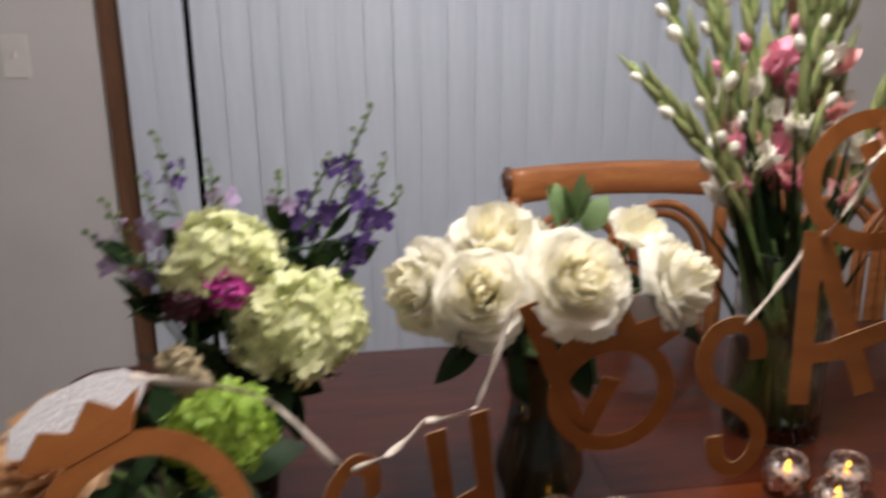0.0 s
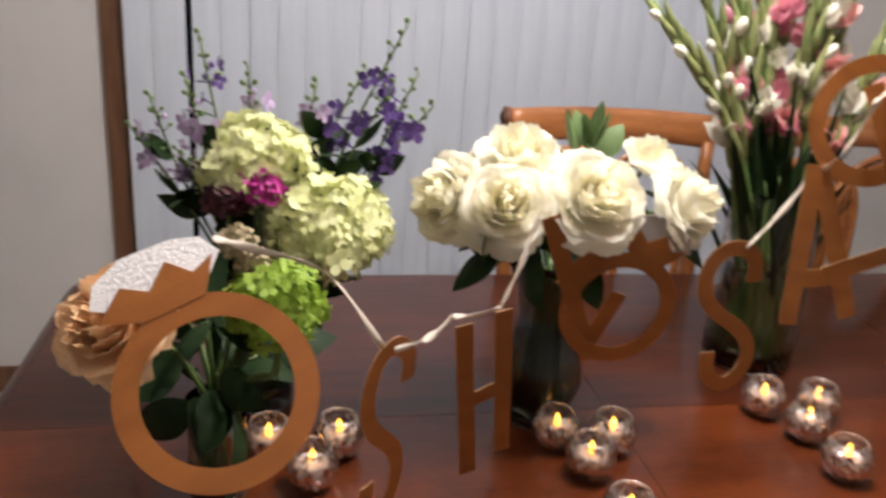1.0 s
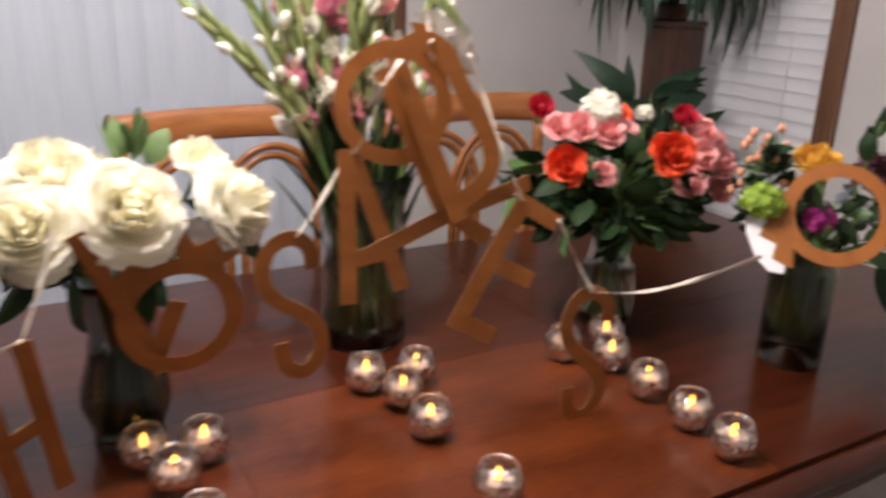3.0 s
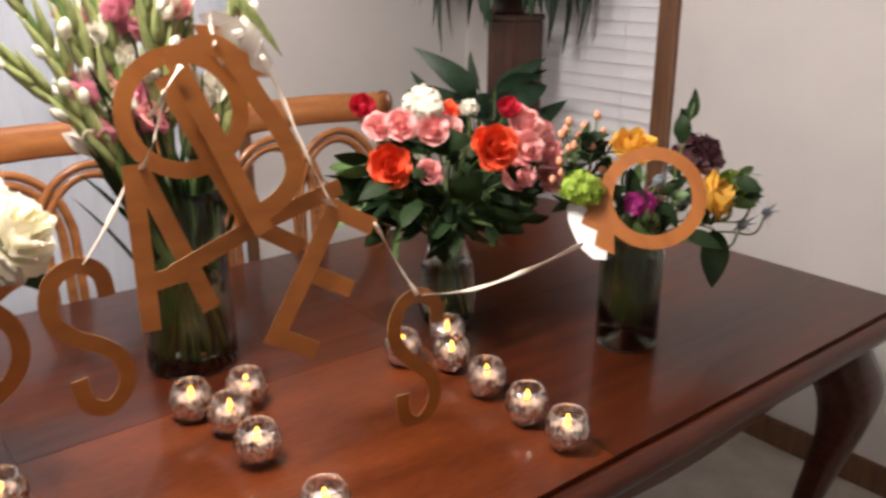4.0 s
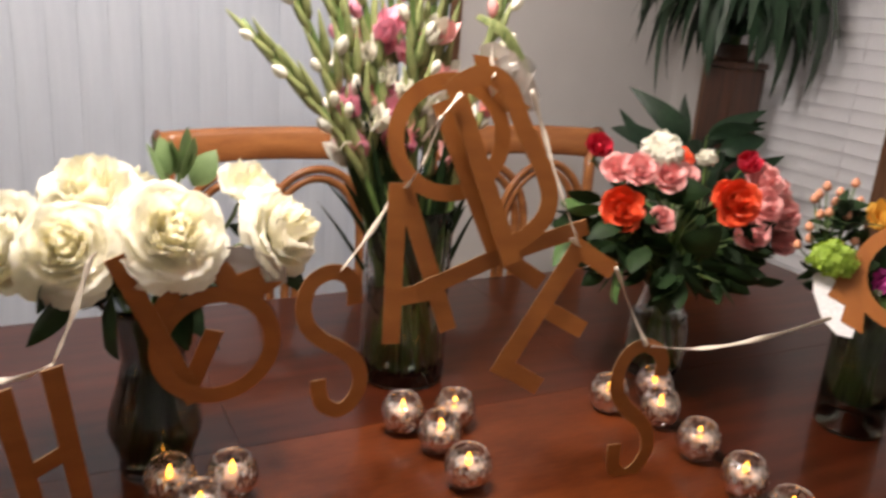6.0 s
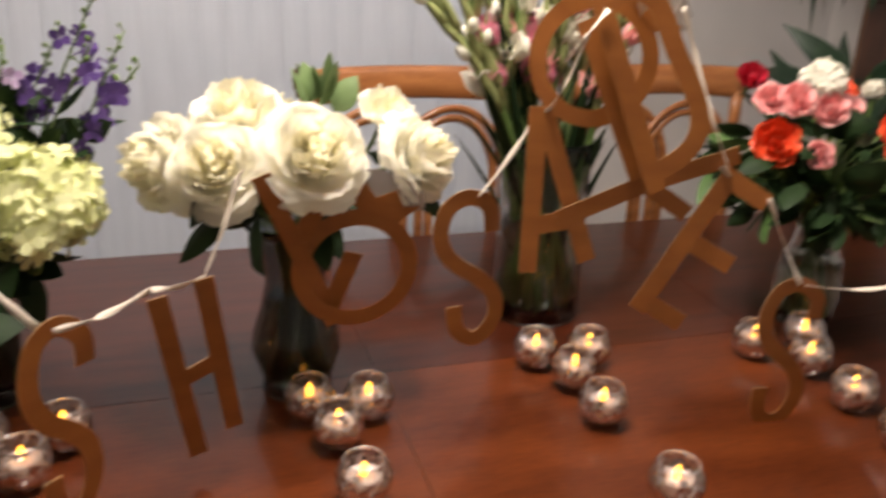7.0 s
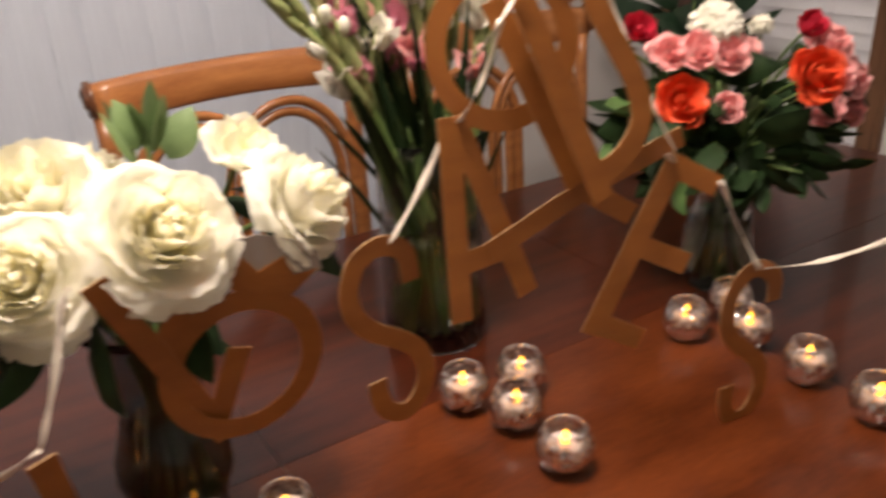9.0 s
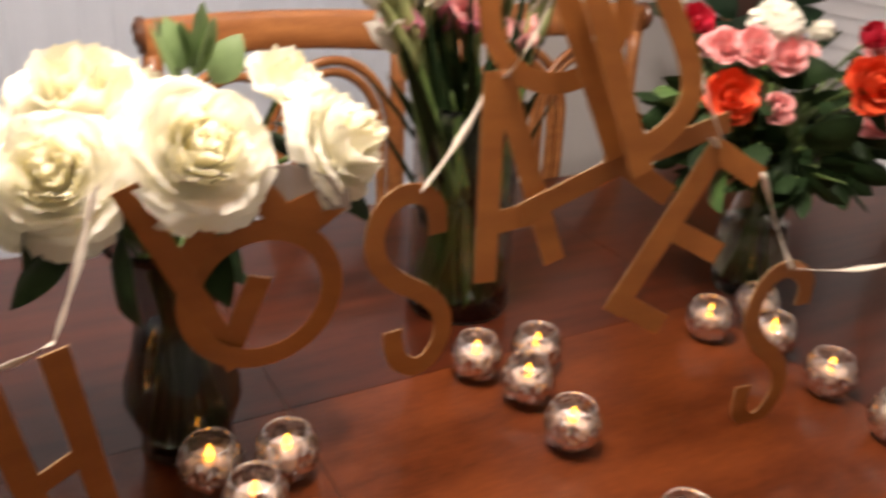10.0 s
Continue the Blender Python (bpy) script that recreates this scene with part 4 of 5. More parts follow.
vase("glass_vase", WX, WY, ((0.044, 0.0), (0.048, 0.006), (0.046, 0.022), (0.052, 0.040), (0.060, 0.065), (0.058, 0.090), (0.046, 0.130), (0.039, 0.165), (0.045, 0.205), (0.058, 0.235), (0.072, 0.252)),
     "smoke", "grey glass vase with flared mouth holding white roses", water=0.14, ripple=0.012, waves=12, n=48)
stems_in(WX, WY, 0.02, 0.235, 0.03, 0.034, 24, 3, "dark green cut stems inside the vase")
foliage(WX, WY + 0.02, 1.005, 13, 5, 0.085, "dark green leaves under the white roses", up=(-0.35, 0.1), mid=0.0, scale=1.0, kinds=(0, 1))
WROOT = (WX, WY, 0.96)
WHITE = (  # x, y, z, direction, radius
    (0.330, 1.215, 1.098, (-0.86, -0.42, 0.30), 0.055), (0.400, 1.140, 1.112, (-0.16, -0.80, 0.55), 0.055), (0.513, 1.128, 1.126, (0.08, -0.80, 0.60), 0.062),
    (0.434, 1.225, 1.152, (-0.10, -0.50, 0.86), 0.059), (0.622, 1.235, 1.150, (0.25, -0.50, 0.84), 0.045), (0.656, 1.166, 1.106, (0.70, -0.58, 0.42), 0.055),
    (0.480, 1.310, 1.130, (0.0, 0.6, 0.8), 0.050))
for k, (x, y, z, d, r) in enumerate(WHITE):
    dd = Vector(d).normalized()
    rose("white_rose", Vector((x, y, z)) - dd * 0.22 * r, d, 1.05 * r, "white_rose", "full-blown creamy white rose with ruffled petals", WROOT, "white roses in the grey vase",
         rings=FULL if r > 0.048 else (0, 1, 2, 3, 5, 6), seed=k, leaves=2)
sprig_top = tagged(empty("leaf_sprig", 0.540, 1.268, 1.128), "pale-edged sage green sprig among the white roses", "foliage")
SAGE = [leaf_mesh(0.062, 0.0150, 0.12, 0.22), leaf_mesh(0.052, 0.0165, 0.30, 0.18)]
for me in SAGE:
    me.materials.append(M["sage"])
for k in range(7):
    a = 2.4 * k + 0.4
    q = 0.006 + 0.0022 * k
    placed("leaf", SAGE[k % 2], None, sprig_top, m=aim((q * math.cos(a), 0.6 * q * math.sin(a), 0.030 - 0.0035 * k), (0.10 * k * math.cos(a), 0.07 * k * math.sin(a) - 0.15, 1), math.degrees(a), 1.0 + 0.02 * k))
part("stalk", tube([(0, 0.01, -0.12), (0, 0.004, -0.02), (0, 0, 0.03)], 0.0022, 6), M["stem"], sprig_top)
under = tagged(empty("rose_leaf", WX - 0.085, 1.200, 1.030), "long dark leaf hanging below the white roses", "leaf")
placed("leaf", LEAF_MESH[0], None, under, m=aim((0, 0, 0), (-0.86, -0.10, -0.42), 250, 1.15))
placed("leaf", LEAF_MESH[0], None, under, m=aim((0.10, -0.03, -0.005), (0.35, -0.55, -0.65), 160, 1.0))
part("stalk", tube([(0.07, 0.03, -0.03), (0.03, 0.01, 0.004), (0, 0, 0)], 0.0018, 5), M["stem"], under)

# violet stock and hydrangea bouquet
PX, PY = 0.105, 1.300
vase("glass_vase", PX, PY, ((0.040, 0.0), (0.044, 0.006), (0.046, 0.05), (0.044, 0.10), (0.043, 0.15), (0.046, 0.19), (0.050, 0.205)), "smoke", "dark glass vase holding violet stock and hydrangea", water=0.13)
stems_in(PX, PY, 0.02, 0.2, 0.028, 0.03, 12, 8, "green cut stems inside the vase")
foliage(PX + 0.02, PY, 0.985, 16, 15, 0.07, "dark green leaves round the violet bouquet", up=(-0.3, 0.5), scale=1.0)
foliage(PX, PY, 0.955, 30, 16, 0.075, "dark drooping leaves below the hydrangea", up=(-1.1, -0.1), mid=0.0, scale=0.85)
PROOT = (PX, PY, 0.94)
hydrangea((0.106, 1.275, 1.116), 0.070, "hydrangea", "pale green hydrangea head, upper one of the pair", PROOT, 3, 330)
hydrangea((0.190, 1.240, 1.046), 0.076, "hydrangea", "pale green hydrangea head, lower one of the pair", PROOT, 7, 420)
for k, (x, y, z, mt) in enumerate(((0.035, 1.29, 1.275, "purple"), (0.020, 1.27, 1.225, "lilac"), (-0.045, 1.26, 1.165, "lilac"), (-0.020, 1.25, 1.205, "lilac"), (0.012, 1.24, 1.14, "lilac"),
                                   (0.292, 1.30, 1.300, "purple"), (0.310, 1.31, 1.235, "purple"), (0.275, 1.28, 1.225, "purple"), (0.178, 1.30, 1.220, "lilac"), (0.240, 1.31, 1.240, "purple"), (0.092, 1.31, 1.235, "lilac"), (0.325, 1.27, 1.20, "purple"))):
    stock((PX + 0.25 * (x - PX), PY, 0.955), (x, y, z), mt, 40 + k, "violet stock spike with buds at its tip" if mt == "purple" else "lilac stock spike with pale open blossoms", blossoms=8 if mt == "purple" else 6)


def tufted(name, place, radius, material, label, root, seed, count=120, size=0.010, category="flower"):
    """A round head of many small frilled petals."""
    ob = tagged(head_at(name, place), label, category)
    r = random.Random(seed)
    bm = bmesh.new()
    for k in range(count):
        z = 1 - 1.3 * (k + 0.5) / count
        a = 2.39996 * k
        q = math.sqrt(max(0, 1 - z * z))
        d = Vector((q * math.cos(a), q * math.sin(a), z))
        add_mesh(bm, FLORET, aim(d * radius * r.uniform(0.8, 1.04), (d + Vector((r.uniform(-1, 1), r.uniform(-1, 1), r.uniform(-1, 1))) * 0.5).normalized(), r.uniform(0, 90), size * r.uniform(0.7, 1.2)))
    part("bloom", bm, M[material], ob, smooth=False)
    bm = bmesh.new()
    bmesh.ops.create_icosphere(bm, subdivisions=2, radius=radius * 0.7)
    part("core", bm, M["leaf"], ob)
    stem_to(ob, root, Vector(place) - Vector((0, 0, radius * 0.5)), (0, 0, 1), 0.003)
    return ob


tufted("sweet_william", (0.108, 1.225, 1.100), 0.030, "magenta", "magenta sweet william head beside the hydrangea", PROOT, 5, 90)
tufted("sweet_william", (0.070, 1.225, 1.085), 0.028, "burgundy", "dark wine sweet william head beside the hydrangea", PROOT, 6, 90)

# small bouquet behind the cardboard ring
SX, SY = 0.062, 1.085
vase("glass_jar", SX, SY, ((0.030, 0.0), (0.034, 0.005), (0.034, 0.06), (0.033, 0.10), (0.036, 0.13)), "clear", "small clear glass jar holding a peach rose", water=0.08)
stems_in(SX, SY, 0.015, 0.13, 0.02, 0.022, 8, 18, "green cut stems inside the jar")
SROOT = (SX, SY, 0.87)
foliage(SX, SY - 0.01, 0.915, 16, 26, 0.05, "broad dark leaves drooping round the jar", up=(-0.7, 0.2), mid=0.0, scale=0.9, kinds=(1, 3))
foliage(SX, SY, 0.950, 11, 25, 0.05, "broad dark leaves round the peach rose", up=(0.0, 0.7), mid=0.0, scale=1.0, kinds=(1, 3))
rose("peach_rose", (-0.016, 0.955, 1.046), (-0.45, -0.65, 0.60), 0.058, "peach", "wide open peach orange rose", SROOT, seed=2, leaves=1)
hydrangea((0.130, 0.955, 1.062), 0.043, "lime", "bright lime green hydrangea head", SROOT, 12, 340, 0.0085)
tufted("dried_bloom", (0.095, 0.985, 1.112), 0.017, "tan", "small brownish dried bloom in the bouquet", SROOT, 9, 50, 0.008)
tufted("dried_bloom", (0.110, 0.980, 1.094), 0.013, "tan", "small brownish dried bloom in the bouquet", SROOT, 10, 40, 0.008)

# gladioli in a tall cylinder
GX, GY = 0.925, 1.395
vase("cylinder_vase", GX, GY, ((0.070, 0.0), (0.0735, 0.006), (0.0735, 0.05), (0.072, 0.16), (0.072, 0.26), (0.075, 0.305)), "clear", "tall ribbed clear glass cylinder holding gladioli", water=0.17, ripple=0.012, waves=24, n=96)
stems_in(GX, GY, 0.015, 0.33, 0.055, 0.035, 46, 28, "thick green gladiolus stems inside the cylinder")


TRUMPETS = {}
for mt in ("glad_white", "glad_pink", "glad_coral"):
    TRUMPETS[mt] = leaf_mesh(1.0, 0.30, 0.26, 0.18, 7, 0.12)
    TRUMPETS[mt].materials.append(M[mt])


def glad_bloom(ob, place, direction, size, r, material):
    """A half-open trumpet: throat with six ruffled petals."""
    throat = part("blossom", lathe(((0, -0.05), (0.07, 0.0), (0.12, 0.22), (0.16, 0.45), (0.10, 0.42), (0, 0.20)), 10), M[material], ob, m=aim(place, direction, r.uniform(0, 60), size))
    for k in range(6):
        placed("petal", TRUMPETS[material], None, throat, m=pose(0, 0, 0, 0, 0, 60 * k + r.uniform(-12, 12)) @ pose(0, 0, 0, 0, r.uniform(-4, 16), 0) @ Matrix.Scale(r.uniform(0.85, 1.12), 4))


def gladiolus(root, tip, seed, colours, label, open_from=0.30, open_to=0.55, bend=0.0):
    root, tip = Vector(root), Vector(tip)
    ob = tagged(head_at("gladiolus", root), label, "gladiolus", "gladioli in the cylinder")
    r = random.Random(seed)
    mid = root.lerp(tip, 0.5) + Vector((0.0, 0, 0.02)) + Vector((-bend + 0.20 * (root.x - tip.x), 0, 0))
    pts = [p - root for p in smooth_path([root, mid, tip], 14)]
    part("stem", tube(pts, 0.0070, 7, taper=0.5), M["stem"], ob)
    n = len(pts)
    count = 15
    for k in range(count):
        f = open_from + (0.98 - open_from) * k / count
        i = min(n - 2, int(f * (n - 1)))
        along = (pts[i + 1] - pts[i]).normalized()
        s = 1 if k % 2 else -1
        out = Vector((s * 0.8, r.uniform(-0.7, -0.1), 0.1))
        d = (along * 1.6 + out * r.uniform(0.22, 0.46)).normalized()
        p = pts[i] + out.normalized() * 0.004
        size = 1.0 - 0.5 * (f - open_from) / (1 - open_from)
        ln = 0.100 * size * r.uniform(0.9, 1.2)
        bm = lathe(((0, 0), (0.0066 * size + 0.0014, 0.15 * ln), (0.0080 * size + 0.0010, 0.38 * ln), (0.0058 * size, 0.66 * ln), (0.0022 * size, 0.9 * ln), (0, ln)), 8)
        part("sheath", bm, M["sheath"], ob, m=aim(p, d, 0))
        if f < open_to and r.random() < 0.8:
            glad_bloom(ob, p + d * 0.45 * ln, (out * 0.5 + along * 1.0).normalized(), 0.054 * r.uniform(0.75, 1.2), r, r.choice(colours))
        elif f < 0.92 and r.random() < 0.48:
            q = (0.45 + 0.55 * size) * r.uniform(0.8, 1.2)
            bm = lathe(((0, 0), (0.0062 * q, 0.008 * q), (0.0086 * q, 0.018 * q), (0.0076 * q, 0.026 * q), (0.0040 * q, 0.033 * q), (0, 0.036 * q)), 15, ripple=0.22, waves=5)
            part("bud_tip", bm, M[r.choice(colours)], ob, m=aim(p + d * 0.62 * ln + out.normalized() * 0.003, (d + out * 0.35).normalized(), r.uniform(0, 90)))
    return ob


GLADS = (  # tip x, y, z, colours, bend
    (0.640, 1.350, 1.345, ("glad_white",), 0.015), (0.640, 1.370, 1.52, ("glad_white",), 0.02), (0.700, 1.360, 1.55, ("glad_white", "glad_white", "glad_pink"), 0.01), (0.780, 1.400, 1.58, ("glad_pink", "glad_white", "glad_coral"), 0.01),
    (0.845, 1.340, 1.60, ("glad_white", "glad_pink"), 0.0), (0.905, 1.380, 1.58, ("glad_coral", "glad_pink", "glad_white"), 0.0), (0.950, 1.360, 1.60, ("glad_coral", "glad_pink"), 0.0), (0.985, 1.420, 1.57, ("glad_white", "glad_coral"), -0.005),
    (1.090, 1.380, 1.50, ("glad_coral", "glad_white"), -0.015), (0.865, 1.450, 1.60, ("glad_pink",), 0.0), (0.750, 1.440, 1.52, ("glad_pink", "glad_white"), 0.015))
for k, (x, y, z, cols, bend) in enumerate(GLADS):
    r0 = random.Random(70 + k)
    gladiolus((GX + 0.14 * (x - GX) + r0.uniform(-0.02, 0.02), GY + r0.uniform(-0.04, 0.02), 0.93), (x, y, z), 90 + k, cols,
              "green gladiolus stalk with white buds" if cols[0] == "glad_white" else "green gladiolus stalk with pink and coral blossoms", bend=bend,
              open_from=0.28 if k else 0.42, open_to=(0.42 if cols[0] == "glad_white" else 0.56) if k else 0.1)

blades = tagged(empty("gladiolus_leaves", GX, GY, 0.95), "dense dark sword-shaped gladiolus leaves above the cylinder", "foliage")
BLADE = [leaf_mesh(0.26, 0.010, 0.18, 0.5), leaf_mesh(0.32, 0.012, 0.10, 0.5), leaf_mesh(0.22, 0.011, 0.28, 0.5)]
for me in BLADE:
    me.materials.append(M["leaf"])
r0 = random.Random(77)
for k in range(46):
    a = r0.uniform(0, 6.283)
    q = r0.uniform(0.0, 0.040)
    placed("leaf", r0.choice(BLADE), None, blades, m=aim((q * math.cos(a), q * math.sin(a), r0.uniform(-0.10, 0.06)), (0.30 * math.cos(a) - 0.10, 0.25 * math.sin(a), 1), r0.uniform(0, 360), r0.uniform(0.7, 1.05)))

bm = bmesh.new()
rows = []
run = smooth_path([(0.04, -0.10, 0.42), (0.075, -0.115, 0.402), (0.110, -0.12, 0.362), (0.140, -0.12, 0.318)], 4)
for k, p in enumerate(run):
    w = 0.009 * math.sin(math.pi * (0.15 + 0.83 * k / (len(run) - 1)))
    rows.append([p + Vector((-0.7 * w, 0, -0.7 * w)), p + Vector((0, -0.4 * w, 0)), p + Vector((0.7 * w, 0, 0.7 * w))])
grid(bm, rows)
part("leaf", bm, M["sheath"], blades, "pale yellow-green bent leaf tip")

# pink and red rose bouquet in an hourglass vase
RX, RY = 1.366, 1.255
vase("glass_vase", RX, RY, ((0.040, 0.0), (0.044, 0.005), (0.052, 0.03), (0.056, 0.06), (0.052, 0.095), (0.040, 0.135), (0.034, 0.165), (0.038, 0.20), (0.052, 0.235)), "clear", "clear hourglass glass vase holding red and pink roses", water=0.12)
stems_in(RX, RY, 0.02, 0.22, 0.03, 0.028, 14, 38, "dark green rose stems inside the vase")
foliage(RX, RY, 1.000, 64, 35, 0.17, "dense dark green leaves under the roses", up=(-0.6, 0.3), mid=0.08, scale=0.95, kinds=(0, 1, 2))
foliage(RX, RY, 1.040, 30, 36, 0.15, "dark green leaves between the roses", up=(-0.4, 0.3), mid=0.06, scale=0.75)
foliage(RX, RY, 0.985, 70, 37, 0.14, "drooping dark leaves below the roses", up=(-1.0, -0.2), mid=0.0, scale=0.8)
RROOT = (RX, RY, 0.97)
spray = tagged(empty("rose_leaves", 1.300, 1.270, 1.040), "spreading green rose leaves beside the bouquet", "foliage")
r0 = random.Random(41)
for k in range(16):
    p = Vector((-0.03 - 0.009 * (k % 8), r0.uniform(-0.05, 0.05), -0.06 + 0.016 * (k % 9)))
    leaf(spray, p, (-1.0, r0.uniform(-0.5, 0.3), r0.uniform(-0.35, 0.35)), r0.uniform(0, 360), r0.uniform(0.85, 1.25), r0.choice((0, 1)), k % 3 == 0)
    part("stalk", tube([Vector((0.05, -0.01, -0.06)), 0.4 * p, p], 0.0016, 5), M["stem"], spray)
RED = (  # x, y, z, radius, colour, direction
    (1.238, 1.325, 1.166, 0.038, "crimson", (-0.5, -0.6, 0.8)), (1.476, 1.22, 1.153, 0.036, "crimson", (0.1, -0.4, 0.9)), (1.222, 1.225, 1.088, 0.042, "red_rose", (-0.55, -0.75, 0.4)),
    (1.360, 1.122, 1.116, 0.045, "red_rose", (-0.1, -0.9, 0.45)), (1.243, 1.22, 1.151, 0.030, "pink_rose", (-0.3, -0.7, 0.7)), (1.210, 1.24, 1.150, 0.026, "pink_rose", (-0.5, -0.5, 0.7)),
    (1.307, 1.22, 1.138, 0.030, "pink_rose", (-0.1, -0.7, 0.7)), (1.347, 1.23, 1.133, 0.028, "pink_rose", (0.0, -0.6, 0.8)), (1.275, 1.19, 1.075, 0.025, "pink_rose", (-0.2, -0.9, 0.25)),
    (1.505, 1.20, 1.125, 0.036, "pink_rose", (0.2, -0.6, 0.75)), (1.480, 1.17, 1.092, 0.036, "pink_rose", (0.1, -0.85, 0.5)), (1.555, 1.19, 1.070, 0.036, "pink_rose", (0.55, -0.7, 0.45)),
    (1.460, 1.17, 1.048, 0.036, "pink_rose", (0.0, -0.95, 0.2)), (1.560, 1.19, 1.022, 0.034, "pink_rose", (0.5, -0.8, 0.1)), (1.530, 1.24, 1.130, 0.030, "pink_rose", (0.4, -0.3, 0.85)),
    (1.585, 1.24, 1.100, 0.032, "pink_rose", (0.75, -0.4, 0.5)), (1.420, 1.33, 1.140, 0.034, "red_rose", (0.1, 0.5, 0.8)), (1.300, 1.33, 1.130, 0.030, "pink_rose", (-0.2, 0.5, 0.8)))
NAMES = {"crimson": ("red_rose", "half-open crimson rose above the pink ones"), "red_rose": ("red_rose", "open orange-red rose with spiral heart"), "pink_rose": ("pink_rose", "small pink spray rose in the bouquet")}
for k, (x, y, z, r, mt, d) in enumerate(RED):
    nm, lb = NAMES[mt]
    rose(nm, (x, y, z), Vector(d).normalized() * 0.6 + Vector((-0.35, -0.6, 0.3)), r * (1.08 if mt == "pink_rose" else 1.02), mt, lb, RROOT, "roses in the hourglass vase", rings=BUDDING if mt == "crimson" else SMALL, seed=k, leaves=1)
tufted("carnation", (1.310, 1.25, 1.172), 0.030, "glad_white", "white carnation among the pink roses", RROOT, 31, 110, 0.012)
tufted("carnation", (1.421, 1.26, 1.155), 0.014, "glad_white", "white carnation bud among the roses", RROOT, 32, 40, 0.009)

# mixed yellow bouquet in a straight jar
MX, MY = 1.560, 0.985
vase("glass_jar", MX, MY, ((0.050, 0.0), (0.054, 0.006), (0.054, 0.10), (0.054, 0.175), (0.050, 0.188), (0.053, 0.200), (0.053, 0.215)), "greenish", "straight clear glass jar holding a mixed yellow bouquet", water=0.16)
stems_in(MX, MY, 0.015, 0.21, 0.036, 0.036, 26, 48, "dense green cut stems inside the jar")
foliage(MX, MY, 0.995, 44, 45, 0.095, "green leaves round the yellow bouquet", up=(-0.1, 0.8), mid=0.3, scale=0.62)
foliage(1.775, 0.985, 1.000, 18, 46, 0.075, "small green leaves at the bouquet's outer side", up=(-0.3, 0.6), mid=0.5, scale=0.55)
MROOT = (MX, MY, 0.94)
rose("yellow_rose", (1.530, 0.975, 1.118), (-0.15, -0.4, 0.9), 0.046, "yellow", "golden yellow rose in the mixed bouquet", MROOT, seed=1, rings=SMALL)
rose("yellow_rose", (1.735, 0.955, 1.008), (0.5, -0.78, 0.3), 0.056, "yellow", "golden yellow rose in the mixed bouquet", MROOT, seed=4, rings=SMALL)
tufted("chrysanthemum", (1.745, 1.000, 1.066), 0.042, "burgundy", "dark burgundy chrysanthemum in the mixed bouquet", MROOT, 51, 110, 0.012)
tufted("sweet_william", (1.505, 0.935, 1.035), 0.022, "magenta", "small magenta flower inside the bouquet", MROOT, 52, 60, 0.009)
hydrangea((1.375, 0.945, 1.080), 0.028, "lime", "small lime green flower cluster", MROOT, 53, 150, 0.007)
hydrangea((1.850, 0.990, 1.002), 0.032, "lime", "small lime green flower cluster", MROOT, 54, 150, 0.007)


def thistle(place, seed):
    ob = tagged(head_at("sea_holly", place), "spiky grey-blue sea holly head", "thistle")
    bm = bmesh.new()
    bmesh.ops.create_icosphere(bm, subdivisions=2, radius=0.010)
    part("head", bm, M["thistle"], ob)
    r = random.Random(seed)
    for k in range(11):
        a = 6.283 * k / 11
        d = Vector((math.cos(a), r.uniform(-0.5, 0.1), math.sin(a)))
        bm = bmesh.new()
        w = d.orthogonal().normalized() * 0.003
        bm.faces.new([bm.verts.new(q) for q in (d * 0.008 - w, d * 0.008 + w, d * 0.034)])
        part("bract", bm, M["thistle"], ob)
    stem_to(ob, MROOT, Vector(place), (0.4, -0.2, 0.8), 0.002)


for k, p in enumerate(((1.543, 0.930, 1.071), (1.610, 0.925, 1.030), (1.905, 0.970, 0.970), (1.965, 0.975, 0.930), (1.820, 0.940, 0.940))):
    thistle(p, k)
berries = tagged(empty("hypericum", 1.440, 0.99, 1.015), "sprig of peach hypericum berries", "berries")
r0 = random.Random(5)
for k in range(22):
    p = Vector((r0.uniform(-0.055, 0.035), r0.uniform(-0.03, 0.03), r0.uniform(0.06, 0.165)))
    part("berry", lathe(((0, -0.007), (0.006, -0.003), (0.0065, 0.002), (0.003, 0.008), (0, 0.010)), 8), M["berry"], berries, m=aim(p, (p.x * 4, p.y * 4, 1)))
    part("twig", tube(smooth_path([(0.05, 0, -0.07), (0.3 * p.x, 0.3 * p.y, 0.02), p], 3), 0.0013, 5), M["stem"], berries)
for k in range(30):
    a = r0.uniform(0, 6.3)
    leaf(berries, (r0.uniform(-0.045, 0.03), r0.uniform(-0.02, 0.02), r0.uniform(0.03, 0.13)), (math.cos(a), math.sin(a), 0.5), r0.uniform(0, 360), 0.6, 0)
sprig = tagged(empty("leaf_sprig", 1.668, 0.985, 1.055), "upright dark green leaf sprig", "foliage")
part("stalk", tube(smooth_path([(-0.04, 0, -0.10), (0, 0, 0.02), (0.015, -0.01, 0.12)], 5), 0.002, 6), M["stem"], sprig)
for p, d, s in (((0.004, 0, 0.05), (-0.6, -0.1, 1.2), 0.68), ((0.008, 0, 0.07), (0.3, 0, 1.0), 0.5), ((0.012, -0.006, 0.09), (0.75, -0.2, 1.0), 0.62)):
    leaf(sprig, p, d, 90, s, 1)
drop = tagged(empty("hanging_leaf", 1.728, 0.940, 0.950), "broad dark leaf hanging beside the jar", "leaf")
leaf(drop, (0, 0, 0), (0.18, -0.2, -0.95), 200, 0.92, 3)
part("stalk", tube([(-0.10, 0.03, -0.02), (-0.04, 0.01, 0.015), (0, 0, 0)], 0.0018, 5), M["stem"], drop)


